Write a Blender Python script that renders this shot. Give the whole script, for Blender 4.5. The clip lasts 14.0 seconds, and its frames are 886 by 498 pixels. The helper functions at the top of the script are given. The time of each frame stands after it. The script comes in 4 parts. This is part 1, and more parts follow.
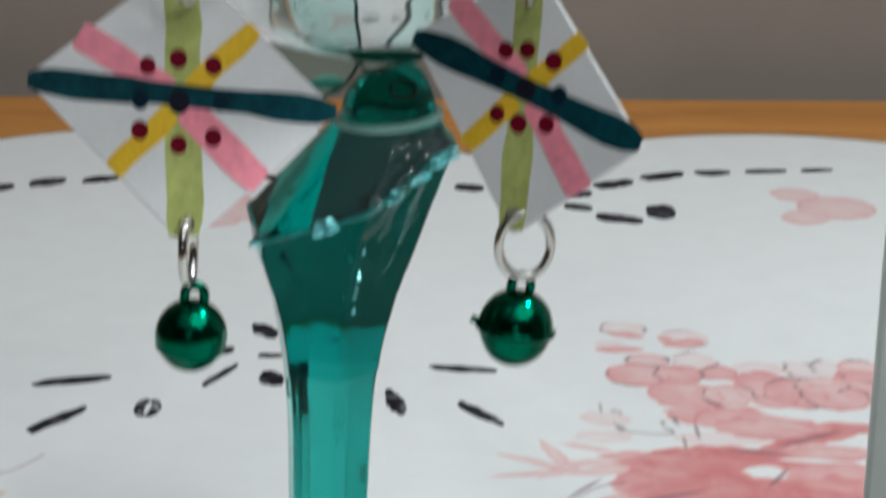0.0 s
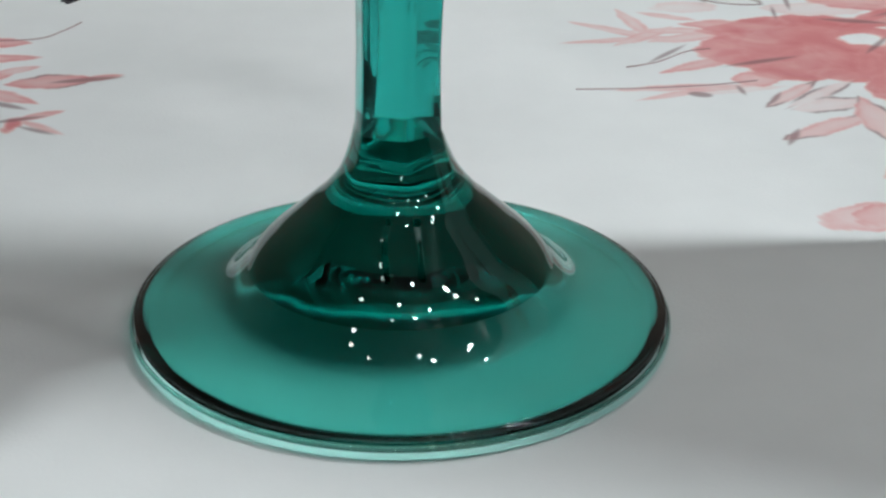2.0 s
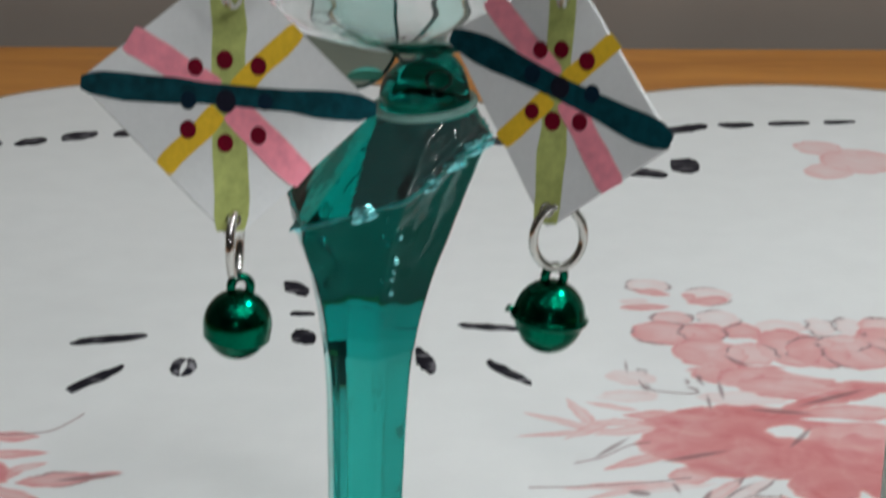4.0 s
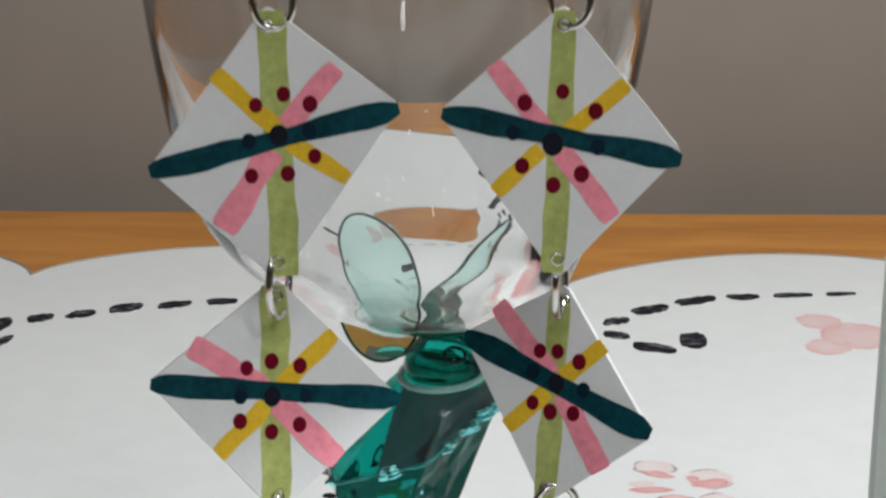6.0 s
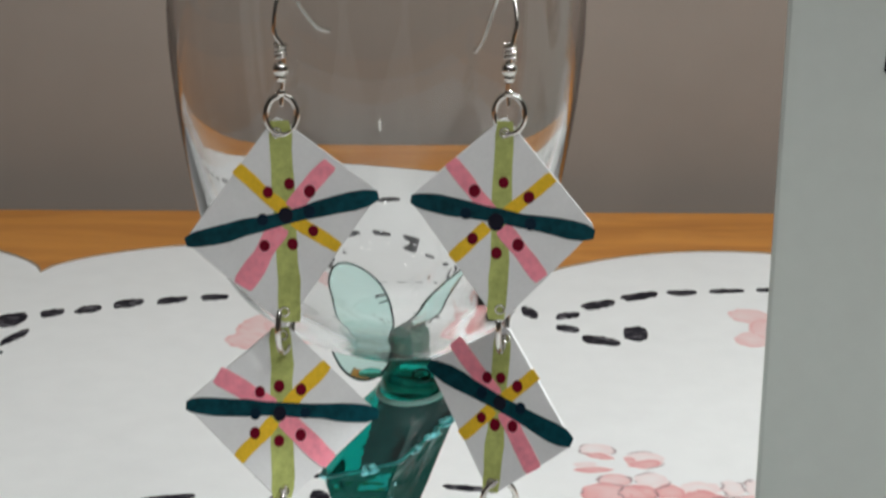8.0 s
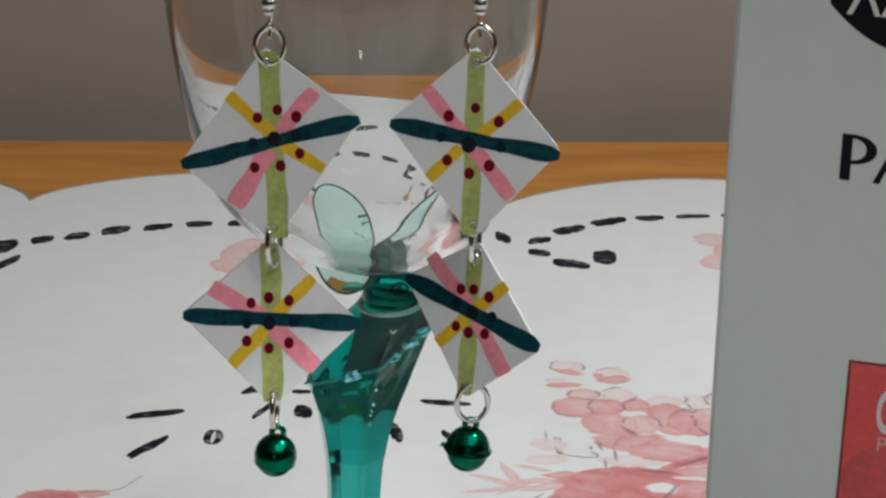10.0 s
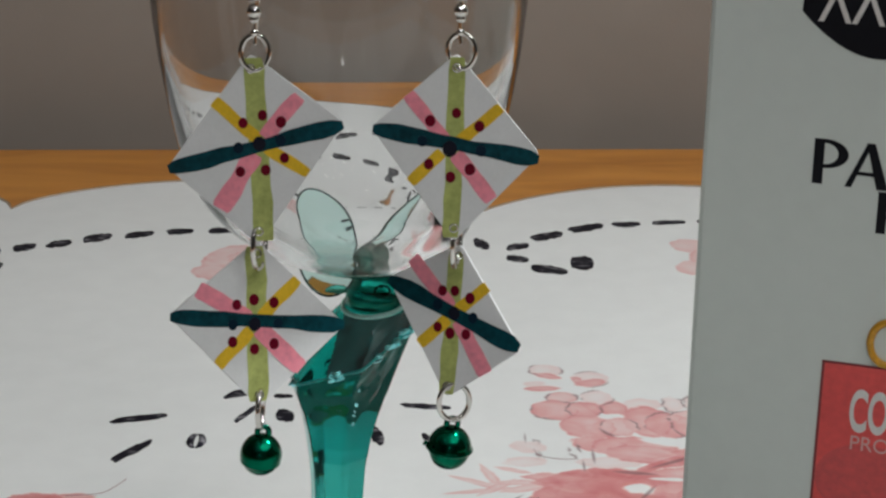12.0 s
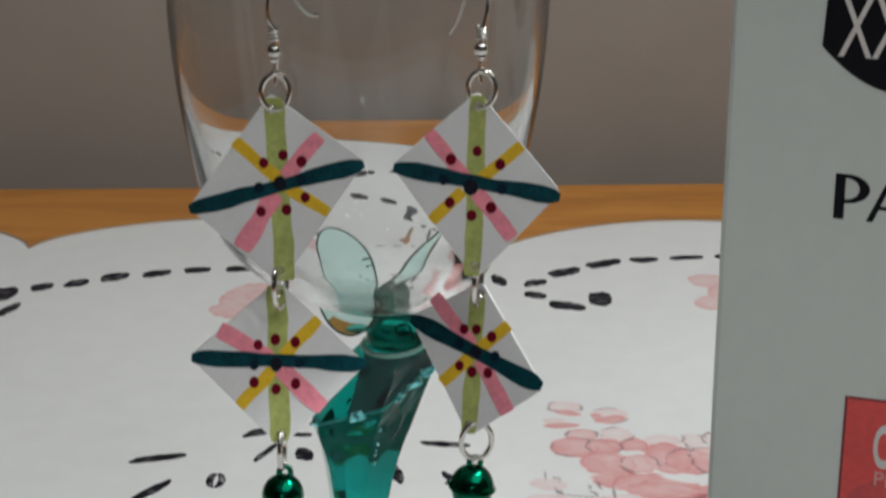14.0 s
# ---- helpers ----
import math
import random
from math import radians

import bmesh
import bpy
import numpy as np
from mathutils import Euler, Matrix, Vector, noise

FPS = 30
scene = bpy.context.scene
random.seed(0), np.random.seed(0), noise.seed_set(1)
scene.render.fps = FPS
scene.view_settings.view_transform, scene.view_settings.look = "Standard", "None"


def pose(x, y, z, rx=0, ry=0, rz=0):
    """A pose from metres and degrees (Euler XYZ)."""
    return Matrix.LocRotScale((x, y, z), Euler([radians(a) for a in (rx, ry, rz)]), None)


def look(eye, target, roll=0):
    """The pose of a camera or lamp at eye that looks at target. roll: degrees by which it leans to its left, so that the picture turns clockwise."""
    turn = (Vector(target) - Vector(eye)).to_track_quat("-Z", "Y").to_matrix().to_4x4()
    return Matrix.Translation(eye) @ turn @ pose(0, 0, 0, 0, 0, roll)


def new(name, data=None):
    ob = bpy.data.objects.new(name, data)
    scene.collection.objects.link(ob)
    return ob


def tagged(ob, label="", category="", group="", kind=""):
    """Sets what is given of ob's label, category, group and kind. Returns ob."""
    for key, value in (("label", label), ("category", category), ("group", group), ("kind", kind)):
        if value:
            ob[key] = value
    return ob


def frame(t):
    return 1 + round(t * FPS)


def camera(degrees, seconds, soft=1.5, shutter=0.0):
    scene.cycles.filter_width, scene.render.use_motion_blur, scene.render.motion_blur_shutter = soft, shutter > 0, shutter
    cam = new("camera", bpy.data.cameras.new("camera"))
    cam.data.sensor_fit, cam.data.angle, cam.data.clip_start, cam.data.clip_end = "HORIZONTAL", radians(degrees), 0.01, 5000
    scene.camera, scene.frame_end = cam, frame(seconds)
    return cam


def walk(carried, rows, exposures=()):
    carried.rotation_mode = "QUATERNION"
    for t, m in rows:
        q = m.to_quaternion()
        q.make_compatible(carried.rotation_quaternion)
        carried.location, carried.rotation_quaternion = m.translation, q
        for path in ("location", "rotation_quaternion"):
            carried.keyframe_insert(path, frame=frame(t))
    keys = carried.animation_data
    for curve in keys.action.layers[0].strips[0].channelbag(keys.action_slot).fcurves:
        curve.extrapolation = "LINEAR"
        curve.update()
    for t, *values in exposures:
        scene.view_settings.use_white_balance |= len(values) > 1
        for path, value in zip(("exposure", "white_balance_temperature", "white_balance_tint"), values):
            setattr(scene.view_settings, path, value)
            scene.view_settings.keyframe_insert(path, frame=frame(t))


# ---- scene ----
# ---- camera ----
cam = camera(26.0, 14.0, soft=2.5, shutter=0.5)
PATH = [
    (0, (0.0174, -0.2584, 0.1645), (0.0162, 0.0286, 0.0769), 0.84),
    (0.5, (0.0162, -0.2467, 0.1469), (0.0137, 0.0355, 0.0452), 1.13),
    (1, (0.0157, -0.2425, 0.1379), (0.0139, 0.0362, 0.0270), 1.19),
    (1.5, (0.0114, -0.2408, 0.1277), (0.0093, 0.0329, 0.0049), 1.17),
    (2, (0.0113, -0.2390, 0.1273), (0.0052, 0.0308, -0.0037), 0.39),
    (2.5, (0.0121, -0.2323, 0.1222), (0.0051, 0.0382, -0.0075), 0.33),
    (3, (0.0127, -0.2471, 0.1489), (0.0056, 0.0275, 0.0283), 0.11),
    (3.5, (0.0145, -0.2583, 0.1643), (0.0051, 0.0212, 0.0557), 0.27),
    (4, (0.0153, -0.2643, 0.1745), (0.0111, 0.0192, 0.0763), 0.61),
    (4.2, (0.0163, -0.2666, 0.1775), (0.0108, 0.0182, 0.0833), 0.95),
    (6.3, (0.0179, -0.3109, 0.2214), (0.0086, -0.0231, 0.1372), 0.43),
    (6.5, (0.0180, -0.3232, 0.2279), (0.0117, -0.0355, 0.1428), 0.39),
    (7, (0.0182, -0.3410, 0.2391), (0.0058, -0.0546, 0.1507), -0.30),
    (7.5, (0.0203, -0.3589, 0.2490), (0.0164, -0.0709, 0.1653), 0.68),
    (8, (0.0203, -0.3664, 0.2503), (0.0158, -0.0803, 0.1601), 0.76),
    (8.5, (0.0198, -0.3793, 0.2533), (0.0168, -0.0956, 0.1560), 0.69),
    (8.7, (0.0201, -0.3798, 0.2525), (0.0175, -0.0967, 0.1531), 0.69),
    (10.8, (0.0206, -0.4014, 0.2584), (0.0215, -0.1188, 0.1578), 0.84),
    (11, (0.0202, -0.4015, 0.2577), (0.0215, -0.1190, 0.1567), 0.84),
    (11.5, (0.0195, -0.4003, 0.2572), (0.0217, -0.1176, 0.1569), 0.76),
    (12, (0.0195, -0.4024, 0.2576), (0.0226, -0.1190, 0.1592), 0.85),
    (12.5, (0.0189, -0.4015, 0.2566), (0.0211, -0.1187, 0.1567), 0.74),
    (13, (0.0186, -0.4019, 0.2565), (0.0208, -0.1189, 0.1569), 0.67),
    (13.5, (0.0181, -0.4015, 0.2560), (0.0196, -0.1185, 0.1565), 0.68),
    (14, (0.0180, -0.4012, 0.2579), (0.0189, -0.1161, 0.1647), 0.31),
]
walk(cam, [(t, look(eye, target, roll)) for t, eye, target, roll in PATH], exposures=[
    (0.0, -0.19, 6250, 9), (0.5, -0.63, 6250, 9), (1.0, -0.76, 6250, 9), (1.5, -0.72, 6300, 9), (2.0, -0.27, 6250, 9), (2.5, -0.30, 6300, 9), (3.0, -0.37, 6350, 9), (3.5, -0.61, 6350, 9), (4.0, -0.34, 6400, 10),
    (4.2, -0.32, 6400, 10), (6.3, 0.03, 6500, 11), (7.5, 0.02, 6550, 11), (8.0, 0.01, 6550, 11), (8.7, -0.12, 6500, 11), (10.8, -0.33, 6550, 11), (14.0, -0.37, 6550, 11)])

# ---- light: small ceiling spots over a dim room ----
world = bpy.data.worlds.new("world")
scene.world = world
world.use_nodes = True
world.node_tree.nodes["Background"].inputs["Color"].default_value = (0.80, 0.90, 1.0, 1)
world.node_tree.nodes["Background"].inputs["Strength"].default_value = 0.3


def ceiling_lamp(name, place, watts, radius, colour):
    data = bpy.data.lights.new(name, "AREA")
    data.shape, data.size, data.energy, data.color = "DISK", radius * 2, watts, colour
    ob = new(name, data)
    ob.matrix_world = look(place, (0.0, 0.1, 0.0))
    return ob


ceiling_lamp("pendant_lamp", (0.262, 0.039, 0.515), 2.35, 0.018, (0.94, 0.985, 0.975))
ceiling_lamp("unseen_spot", (-0.78, -0.88, 1.72), 0.5, 0.04, (0.93, 0.98, 0.985))
for place in ((-0.15, -1.50, 1.72), (0.75, -1.10, 1.72), (-0.40, -0.62, 1.72), (0.28, -0.72, 1.72), (0.02, -1.08, 1.72), (0.62, -1.75, 1.72), (1.15, -0.55, 1.72), (-0.55, -1.85, 1.72)):
    ceiling_lamp("unseen_spot", place, 1.15 if place[0] > 0 else 0.25, 0.03, (0.93, 0.98, 0.985))
# unseen lamp, added low on the far side for glints in the bowl
ceiling_lamp("glint_lamp", (0.03, -2.42, 0.74), 1.2, 0.05, (0.95, 0.98, 0.985))
# two rows of unseen spots, added as fill over the other side of the room
for x in (0.45, 1.05, 1.70):
    for y in (-1.45, -0.50):
        ceiling_lamp("unseen_spot", (x, y, 1.74), 1.95, 0.035, (0.97, 0.98, 0.945))

# ---- materials ----


def material(name, colour, rough=0.5, metal=0.0, vary=0.12, scale=60.0, bump=0.0, bump_scale=400.0, random_value=0.0, transmission=0.0, ior=1.5, sheen=0.5):
    m = bpy.data.materials.new(name)
    m.use_nodes = True
    nt = m.node_tree
    b = nt.nodes["Principled BSDF"]
    b.inputs["Roughness"].default_value = rough
    b.inputs["Metallic"].default_value = metal
    b.inputs["Transmission Weight"].default_value = transmission
    b.inputs["Specular IOR Level"].default_value = sheen
    b.inputs["IOR"].default_value = ior
    co = nt.nodes.new("ShaderNodeTexCoord")
    big = nt.nodes.new("ShaderNodeTexNoise")
    big.inputs["Scale"].default_value, big.inputs["Detail"].default_value = scale, 6.0
    nt.links.new(co.outputs["Object"], big.inputs["Vector"])
    fine = nt.nodes.new("ShaderNodeTexNoise")
    fine.inputs["Scale"].default_value, fine.inputs["Detail"].default_value = scale * 9, 3.0
    nt.links.new(co.outputs["Object"], fine.inputs["Vector"])
    add = nt.nodes.new("ShaderNodeMath")
    add.operation = "ADD"
    nt.links.new(big.outputs["Fac"], add.inputs[0])
    nt.links.new(fine.outputs["Fac"], add.inputs[1])
    half = nt.nodes.new("ShaderNodeMapRange")
    half.inputs["From Min"].default_value, half.inputs["From Max"].default_value = 0.6, 1.4
    half.inputs["To Min"].default_value, half.inputs["To Max"].default_value = 1 - vary, 1 + vary
    nt.links.new(add.outputs[0], half.inputs["Value"])
    value = half.outputs["Result"]
    if random_value:
        info = nt.nodes.new("ShaderNodeObjectInfo")
        r = nt.nodes.new("ShaderNodeMapRange")
        r.inputs["To Min"].default_value, r.inputs["To Max"].default_value = 1 - random_value, 1 + random_value
        nt.links.new(info.outputs["Random"], r.inputs["Value"])
        mul = nt.nodes.new("ShaderNodeMath")
        mul.operation = "MULTIPLY"
        nt.links.new(value, mul.inputs[0])
        nt.links.new(r.outputs["Result"], mul.inputs[1])
        value = mul.outputs[0]
    tint = nt.nodes.new("ShaderNodeVectorMath")
    tint.operation = "SCALE"
    tint.inputs[0].default_value = colour
    nt.links.new(value, tint.inputs["Scale"])
    nt.links.new(tint.outputs["Vector"], b.inputs["Base Color"])
    if bump:
        n = nt.nodes.new("ShaderNodeTexNoise")
        n.inputs["Scale"].default_value, n.inputs["Detail"].default_value = bump_scale, 4.0
        nt.links.new(co.outputs["Object"], n.inputs["Vector"])
        bn = nt.nodes.new("ShaderNodeBump")
        bn.inputs["Strength"].default_value, bn.inputs["Distance"].default_value = bump, 0.0004
        nt.links.new(n.outputs["Fac"], bn.inputs["Height"])
        nt.links.new(bn.outputs["Normal"], b.inputs["Normal"])
    return m


def wash_material(name, paper):
    """The cloth's own white, with red watercolour where the mesh's pigment layer says so."""
    m = material(name, paper, 0.62, vary=0.035, scale=9, bump=0.12, bump_scale=1600)
    nt = m.node_tree
    b = nt.nodes["Principled BSDF"]
    co = nt.nodes["Texture Coordinate"]
    white = b.inputs["Base Color"].links[0].from_socket
    att = nt.nodes.new("ShaderNodeAttribute")
    att.attribute_name = "pigment"
    n = nt.nodes.new("ShaderNodeTexNoise")
    n.inputs["Scale"].default_value, n.inputs["Detail"].default_value, n.inputs["Distortion"].default_value = 75.0, 8.0, 1.4
    nt.links.new(co.outputs["Object"], n.inputs["Vector"])
    cloud = nt.nodes.new("ShaderNodeMapRange")
    cloud.inputs["From Min"].default_value, cloud.inputs["From Max"].default_value = 0.3, 0.7
    cloud.inputs["To Min"].default_value, cloud.inputs["To Max"].default_value = 0.66, 1.16
    nt.links.new(n.outputs["Fac"], cloud.inputs["Value"])
    wet = nt.nodes.new("ShaderNodeMath")
    wet.operation = "MULTIPLY"
    nt.links.new(att.outputs["Fac"], wet.inputs[0])
    nt.links.new(cloud.outputs["Result"], wet.inputs[1])
    ramp = nt.nodes.new("ShaderNodeValToRGB")
    e = ramp.color_ramp.elements
    e[0].position, e[0].color = 0.0, (0.80, 0.755, 0.75, 1)
    e[1].position, e[1].color = 1.0, (0.60, 0.175, 0.185, 1)
    for at, c in ((0.25, (0.77, 0.58, 0.57, 1)), (0.5, (0.73, 0.40, 0.395, 1)), (0.75, (0.67, 0.265, 0.27, 1))):
        k = e.new(at)
        k.color = c
    nt.links.new(wet.outputs[0], ramp.inputs["Fac"])
    cover = nt.nodes.new("ShaderNodeMath")
    cover.operation, cover.use_clamp = "MULTIPLY", True
    cover.inputs[1].default_value = 7.0
    nt.links.new(wet.outputs[0], cover.inputs[0])
    mix = nt.nodes.new("ShaderNodeMix")
    mix.data_type = "RGBA"
    nt.links.new(cover.outputs[0], mix.inputs[0])
    nt.links.new(white, mix.inputs[6])
    nt.links.new(ramp.outputs["Color"], mix.inputs[7])
    pen = nt.nodes.new("ShaderNodeAttribute")
    pen.attribute_name = "line"
    drawn = nt.nodes.new("ShaderNodeMix")
    drawn.data_type = "RGBA"
    drawn.inputs[7].default_value = (0.22, 0.12, 0.13, 1)
    nt.links.new(pen.outputs["Fac"], drawn.inputs[0])
    nt.links.new(mix.outputs[2], drawn.inputs[6])
    nt.links.new(drawn.outputs[2], b.inputs["Base Color"])
    return m


def ink_material(name):
    """Black brush ink that thins to grey streaks where the brush ran dry."""
    m = material(name, (0.006, 0.006, 0.013), 0.5, sheen=0.15)
    nt = m.node_tree
    b = nt.nodes["Principled BSDF"]
    mapping = nt.nodes.new("ShaderNodeMapping")
    mapping.inputs["Scale"].default_value = (0.45, 1.0, 1.0)
    nt.links.new(nt.nodes["Texture Coordinate"].outputs["Object"], mapping.inputs["Vector"])
    n = nt.nodes.new("ShaderNodeTexNoise")
    n.inputs["Scale"].default_value, n.inputs["Detail"].default_value = 420.0, 5.0
    nt.links.new(mapping.outputs["Vector"], n.inputs["Vector"])
    ramp = nt.nodes.new("ShaderNodeValToRGB")
    ramp.color_ramp.elements[0].position, ramp.color_ramp.elements[1].position = 0.54, 0.74
    ramp.color_ramp.elements[0].color, ramp.color_ramp.elements[1].color = (0.005, 0.005, 0.012, 1), (0.34, 0.33, 0.36, 1)
    nt.links.new(n.outputs["Fac"], ramp.inputs["Fac"])
    nt.links.new(ramp.outputs["Color"], b.inputs["Base Color"])
    return m


def wood_material(name):
    m = material(name, (0.52, 0.26, 0.075), 0.38, bump=0.15, bump_scale=120)
    nt = m.node_tree
    b = nt.nodes["Principled BSDF"]
    co = nt.nodes["Texture Coordinate"]
    mapping = nt.nodes.new("ShaderNodeMapping")
    mapping.inputs["Scale"].default_value = (3.0, 16.0, 8.0)
    nt.links.new(co.outputs["Object"], mapping.inputs["Vector"])
    n = nt.nodes.new("ShaderNodeTexNoise")
    n.inputs["Scale"].default_value, n.inputs["Detail"].default_value, n.inputs["Distortion"].default_value = 3.0, 8.0, 0.8
    nt.links.new(mapping.outputs["Vector"], n.inputs["Vector"])
    ramp = nt.nodes.new("ShaderNodeValToRGB")
    ramp.color_ramp.elements[0].position, ramp.color_ramp.elements[1].position = 0.3, 0.72
    ramp.color_ramp.elements[0].color, ramp.color_ramp.elements[1].color = (0.45, 0.165, 0.022, 1), (0.68, 0.29, 0.055, 1)
    nt.links.new(n.outputs["Fac"], ramp.inputs["Fac"])
    nt.links.new(ramp.outputs["Color"], b.inputs["Base Color"])
    return m


def glass_material(name, colour, ior=1.5, rough=0.0, tint=(1, 1, 1), wave=0.0, wave_scale=140.0, clear=1.0):
    m = bpy.data.materials.new(name)
    m.use_nodes = True
    nt = m.node_tree
    b = nt.nodes["Principled BSDF"]
    b.inputs["Base Color"].default_value = (*colour, 1)
    b.inputs["Specular Tint"].default_value = (*tint, 1)
    b.inputs["Transmission Weight"].default_value = clear
    b.inputs["Roughness"].default_value = rough
    b.inputs["IOR"].default_value = ior
    if wave:
        co = nt.nodes.new("ShaderNodeTexCoord")
        n = nt.nodes.new("ShaderNodeTexNoise")
        n.inputs["Scale"].default_value, n.inputs["Detail"].default_value = wave_scale, 1.0
        nt.links.new(co.outputs["Object"], n.inputs["Vector"])
        bn = nt.nodes.new("ShaderNodeBump")
        bn.inputs["Strength"].default_value, bn.inputs["Distance"].default_value = 1.0, wave
        nt.links.new(n.outputs["Fac"], bn.inputs["Height"])
        nt.links.new(bn.outputs["Normal"], b.inputs["Normal"])
    return m


def plate_material(name):
    """Milky shrink plastic that lets some light through."""
    m = material(name, (0.84, 0.85, 0.86), 0.42, vary=0.04, scale=150, bump=0.05)
    nt = m.node_tree
    b = nt.nodes["Principled BSDF"]
    tr = nt.nodes.new("ShaderNodeBsdfTranslucent")
    tr.inputs["Color"].default_value = (0.75, 0.77, 0.78, 1)
    clear = nt.nodes.new("ShaderNodeBsdfTransparent")
    mix, mix2 = nt.nodes.new("ShaderNodeMixShader"), nt.nodes.new("ShaderNodeMixShader")
    mix.inputs["Fac"].default_value, mix2.inputs["Fac"].default_value = 0.04, 0.02
    nt.links.new(b.outputs["BSDF"], mix.inputs[1])
    nt.links.new(tr.outputs["BSDF"], mix.inputs[2])
    nt.links.new(mix.outputs["Shader"], mix2.inputs[1])
    nt.links.new(clear.outputs["BSDF"], mix2.inputs[2])
    nt.links.new(mix2.outputs["Shader"], nt.nodes["Material Output"].inputs["Surface"])
    return m


PAPER = (0.80, 0.81, 0.81)
CLOTH = material("white_cloth", PAPER, 0.62, vary=0.035, scale=9, bump=0.12, bump_scale=1600)
HEM = material("hem_edge", (0.34, 0.26, 0.19), 0.7)
INK = ink_material("black_ink")
WASH = wash_material("red_watercolour", PAPER)
LINE = material("red_grey_line", (0.30, 0.16, 0.17), 0.6)
WOOD = wood_material("honey_wood")
WALL = material("grey_wall_paint", (0.275, 0.232, 0.203), 0.8, vary=0.06, scale=3.0, bump=0.2, bump_scale=500)
ROOM = material("room_paint", (0.16, 0.155, 0.15), 0.85, vary=0.04, scale=2.0)
CEIL = material("ceiling_paint", (0.62, 0.62, 0.61), 0.9, vary=0.03, scale=2.0)
FLOOR = material("floor_paint", (0.14, 0.11, 0.09), 0.6, vary=0.1, scale=3.0)
CLEAR = glass_material("clear_glass", (0.985, 0.99, 0.99))
# one green glass: darker copies put the absorption of thick parts into the colour
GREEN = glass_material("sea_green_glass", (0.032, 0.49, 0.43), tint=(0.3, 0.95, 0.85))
MID = glass_material("half_darkened_green_glass", (0.002, 0.23, 0.18), tint=(0.8, 1.0, 0.95), wave=0.0003, wave_scale=110)
FLARE = glass_material("thick_sea_green_glass", (0.006, 0.36, 0.32), 1.36, tint=(0.15, 0.85, 0.8))
DEEP = glass_material("darkened_green_glass", (0.0004, 0.10, 0.08), tint=(0.8, 1.0, 0.95), wave=0.0004, wave_scale=110)
PALE = glass_material("pale_green_glass", (0.70, 0.93, 0.89), 1.07)
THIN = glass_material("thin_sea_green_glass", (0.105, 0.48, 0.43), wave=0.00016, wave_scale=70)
REFLECTION = glass_material("grey_reflection_glass", (0.055, 0.066, 0.068), 1.6, 0.06, wave=0.0004, wave_scale=160, clear=0.25)
DARK = glass_material("dark_outline_glass", (0.06, 0.15, 0.15))
REFRACTED = glass_material("bright_sea_green_glass", (0.18, 0.66, 0.58), 1.12)
EDGE = material("teal_highlight_edge", (0.02, 0.33, 0.31), 0.12, vary=0.5, scale=500, sheen=1.0)
GLINT = material("cyan_glint_metal", (0.30, 0.93, 0.98), 0.16, metal=0.9, vary=0.5, scale=700)
LIP = glass_material("pale_rim_glass", (0.42, 0.72, 0.66), wave=0.0001)
BUD = glass_material("leaf_green_glass", (0.008, 0.40, 0.32), 1.4, tint=(0.5, 1.0, 0.9), wave=0.0003, wave_scale=200)
FROST = material("frosted_pale_green_glass", (0.36, 0.66, 0.60), 0.15, vary=0.2, scale=300)
PLATE = plate_material("milky_plastic")
PAINT = {"g": material("olive_green_paint", (0.45, 0.50, 0.165), 0.45, sheen=0.15, vary=0.3, scale=95),
         "t": material("dark_teal_paint", (0.0022, 0.047, 0.062), 0.4, sheen=0.15, vary=0.6, scale=95),
         "y": material("mustard_paint", (0.82, 0.52, 0.035), 0.45, sheen=0.15, vary=0.15, scale=160),
         "p": material("pink_paint", (0.93, 0.31, 0.39), 0.45, sheen=0.15, vary=0.2, scale=95)}
DOT = material("dark_red_paint", (0.16, 0.004, 0.018), 0.3, sheen=0.15, vary=0.3, scale=300)
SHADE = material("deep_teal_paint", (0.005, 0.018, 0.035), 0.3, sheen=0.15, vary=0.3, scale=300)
NIGHT = material("blackish_paint", (0.012, 0.012, 0.022), 0.3, sheen=0.15, vary=0.3, scale=300)
SILVER = material("silver_wire", (0.74, 0.72, 0.68), 0.12, metal=1.0, vary=0.08, scale=400)
BELL = material("green_metal", (0.0, 0.14, 0.075), 0.17, metal=1.0, vary=0.25, scale=260, bump=0.1, bump_scale=500)
BOARD = material("white_cardboard", (0.71, 0.755, 0.72), 0.42, vary=0.03, scale=20, bump=0.08)
PRINT_BLACK = material("black_print", (0.004, 0.004, 0.008), 0.5, sheen=0.2)
PRINT_RED = material("red_print", (0.84, 0.115, 0.11), 0.4, sheen=0.15, vary=0.15, scale=60)
PRINT_DEEP = material("deep_red_print", (0.70, 0.08, 0.08), 0.4, vary=0.2, scale=60)
PRINT_WHITE = material("white_print", (0.80, 0.76, 0.74), 0.4)
PRINT_PINK = material("pale_pink_print", (0.78, 0.42, 0.40), 0.4)
PRINT_DARK_RED = material("dark_red_print", (0.20, 0.015, 0.018), 0.4)
PRINT_GOLD = material("gold_print", (0.68, 0.33, 0.02), 0.35, vary=0.3, scale=150)
MM = 0.001

# ---- mesh helpers ----


def mesh_of(name, bm, smooth=True):
    me = bpy.data.meshes.new(name)
    if all(e.is_manifold for e in bm.edges):
        bmesh.ops.recalc_face_normals(bm, faces=bm.faces)
    bm.to_mesh(me)
    bm.free()
    if smooth:
        for p in me.polygons:
            p.use_smooth = True
    return me


def thing(name, bm, mat, smooth=False):
    me = mesh_of(name, bm, smooth)
    me.materials.append(mat)
    return new(name, me)


def part(name, bm, mat, parent, label="", smooth=True):
    ob = thing(name, bm, mat, smooth)
    ob.parent = parent
    return tagged(ob, label) if label else ob


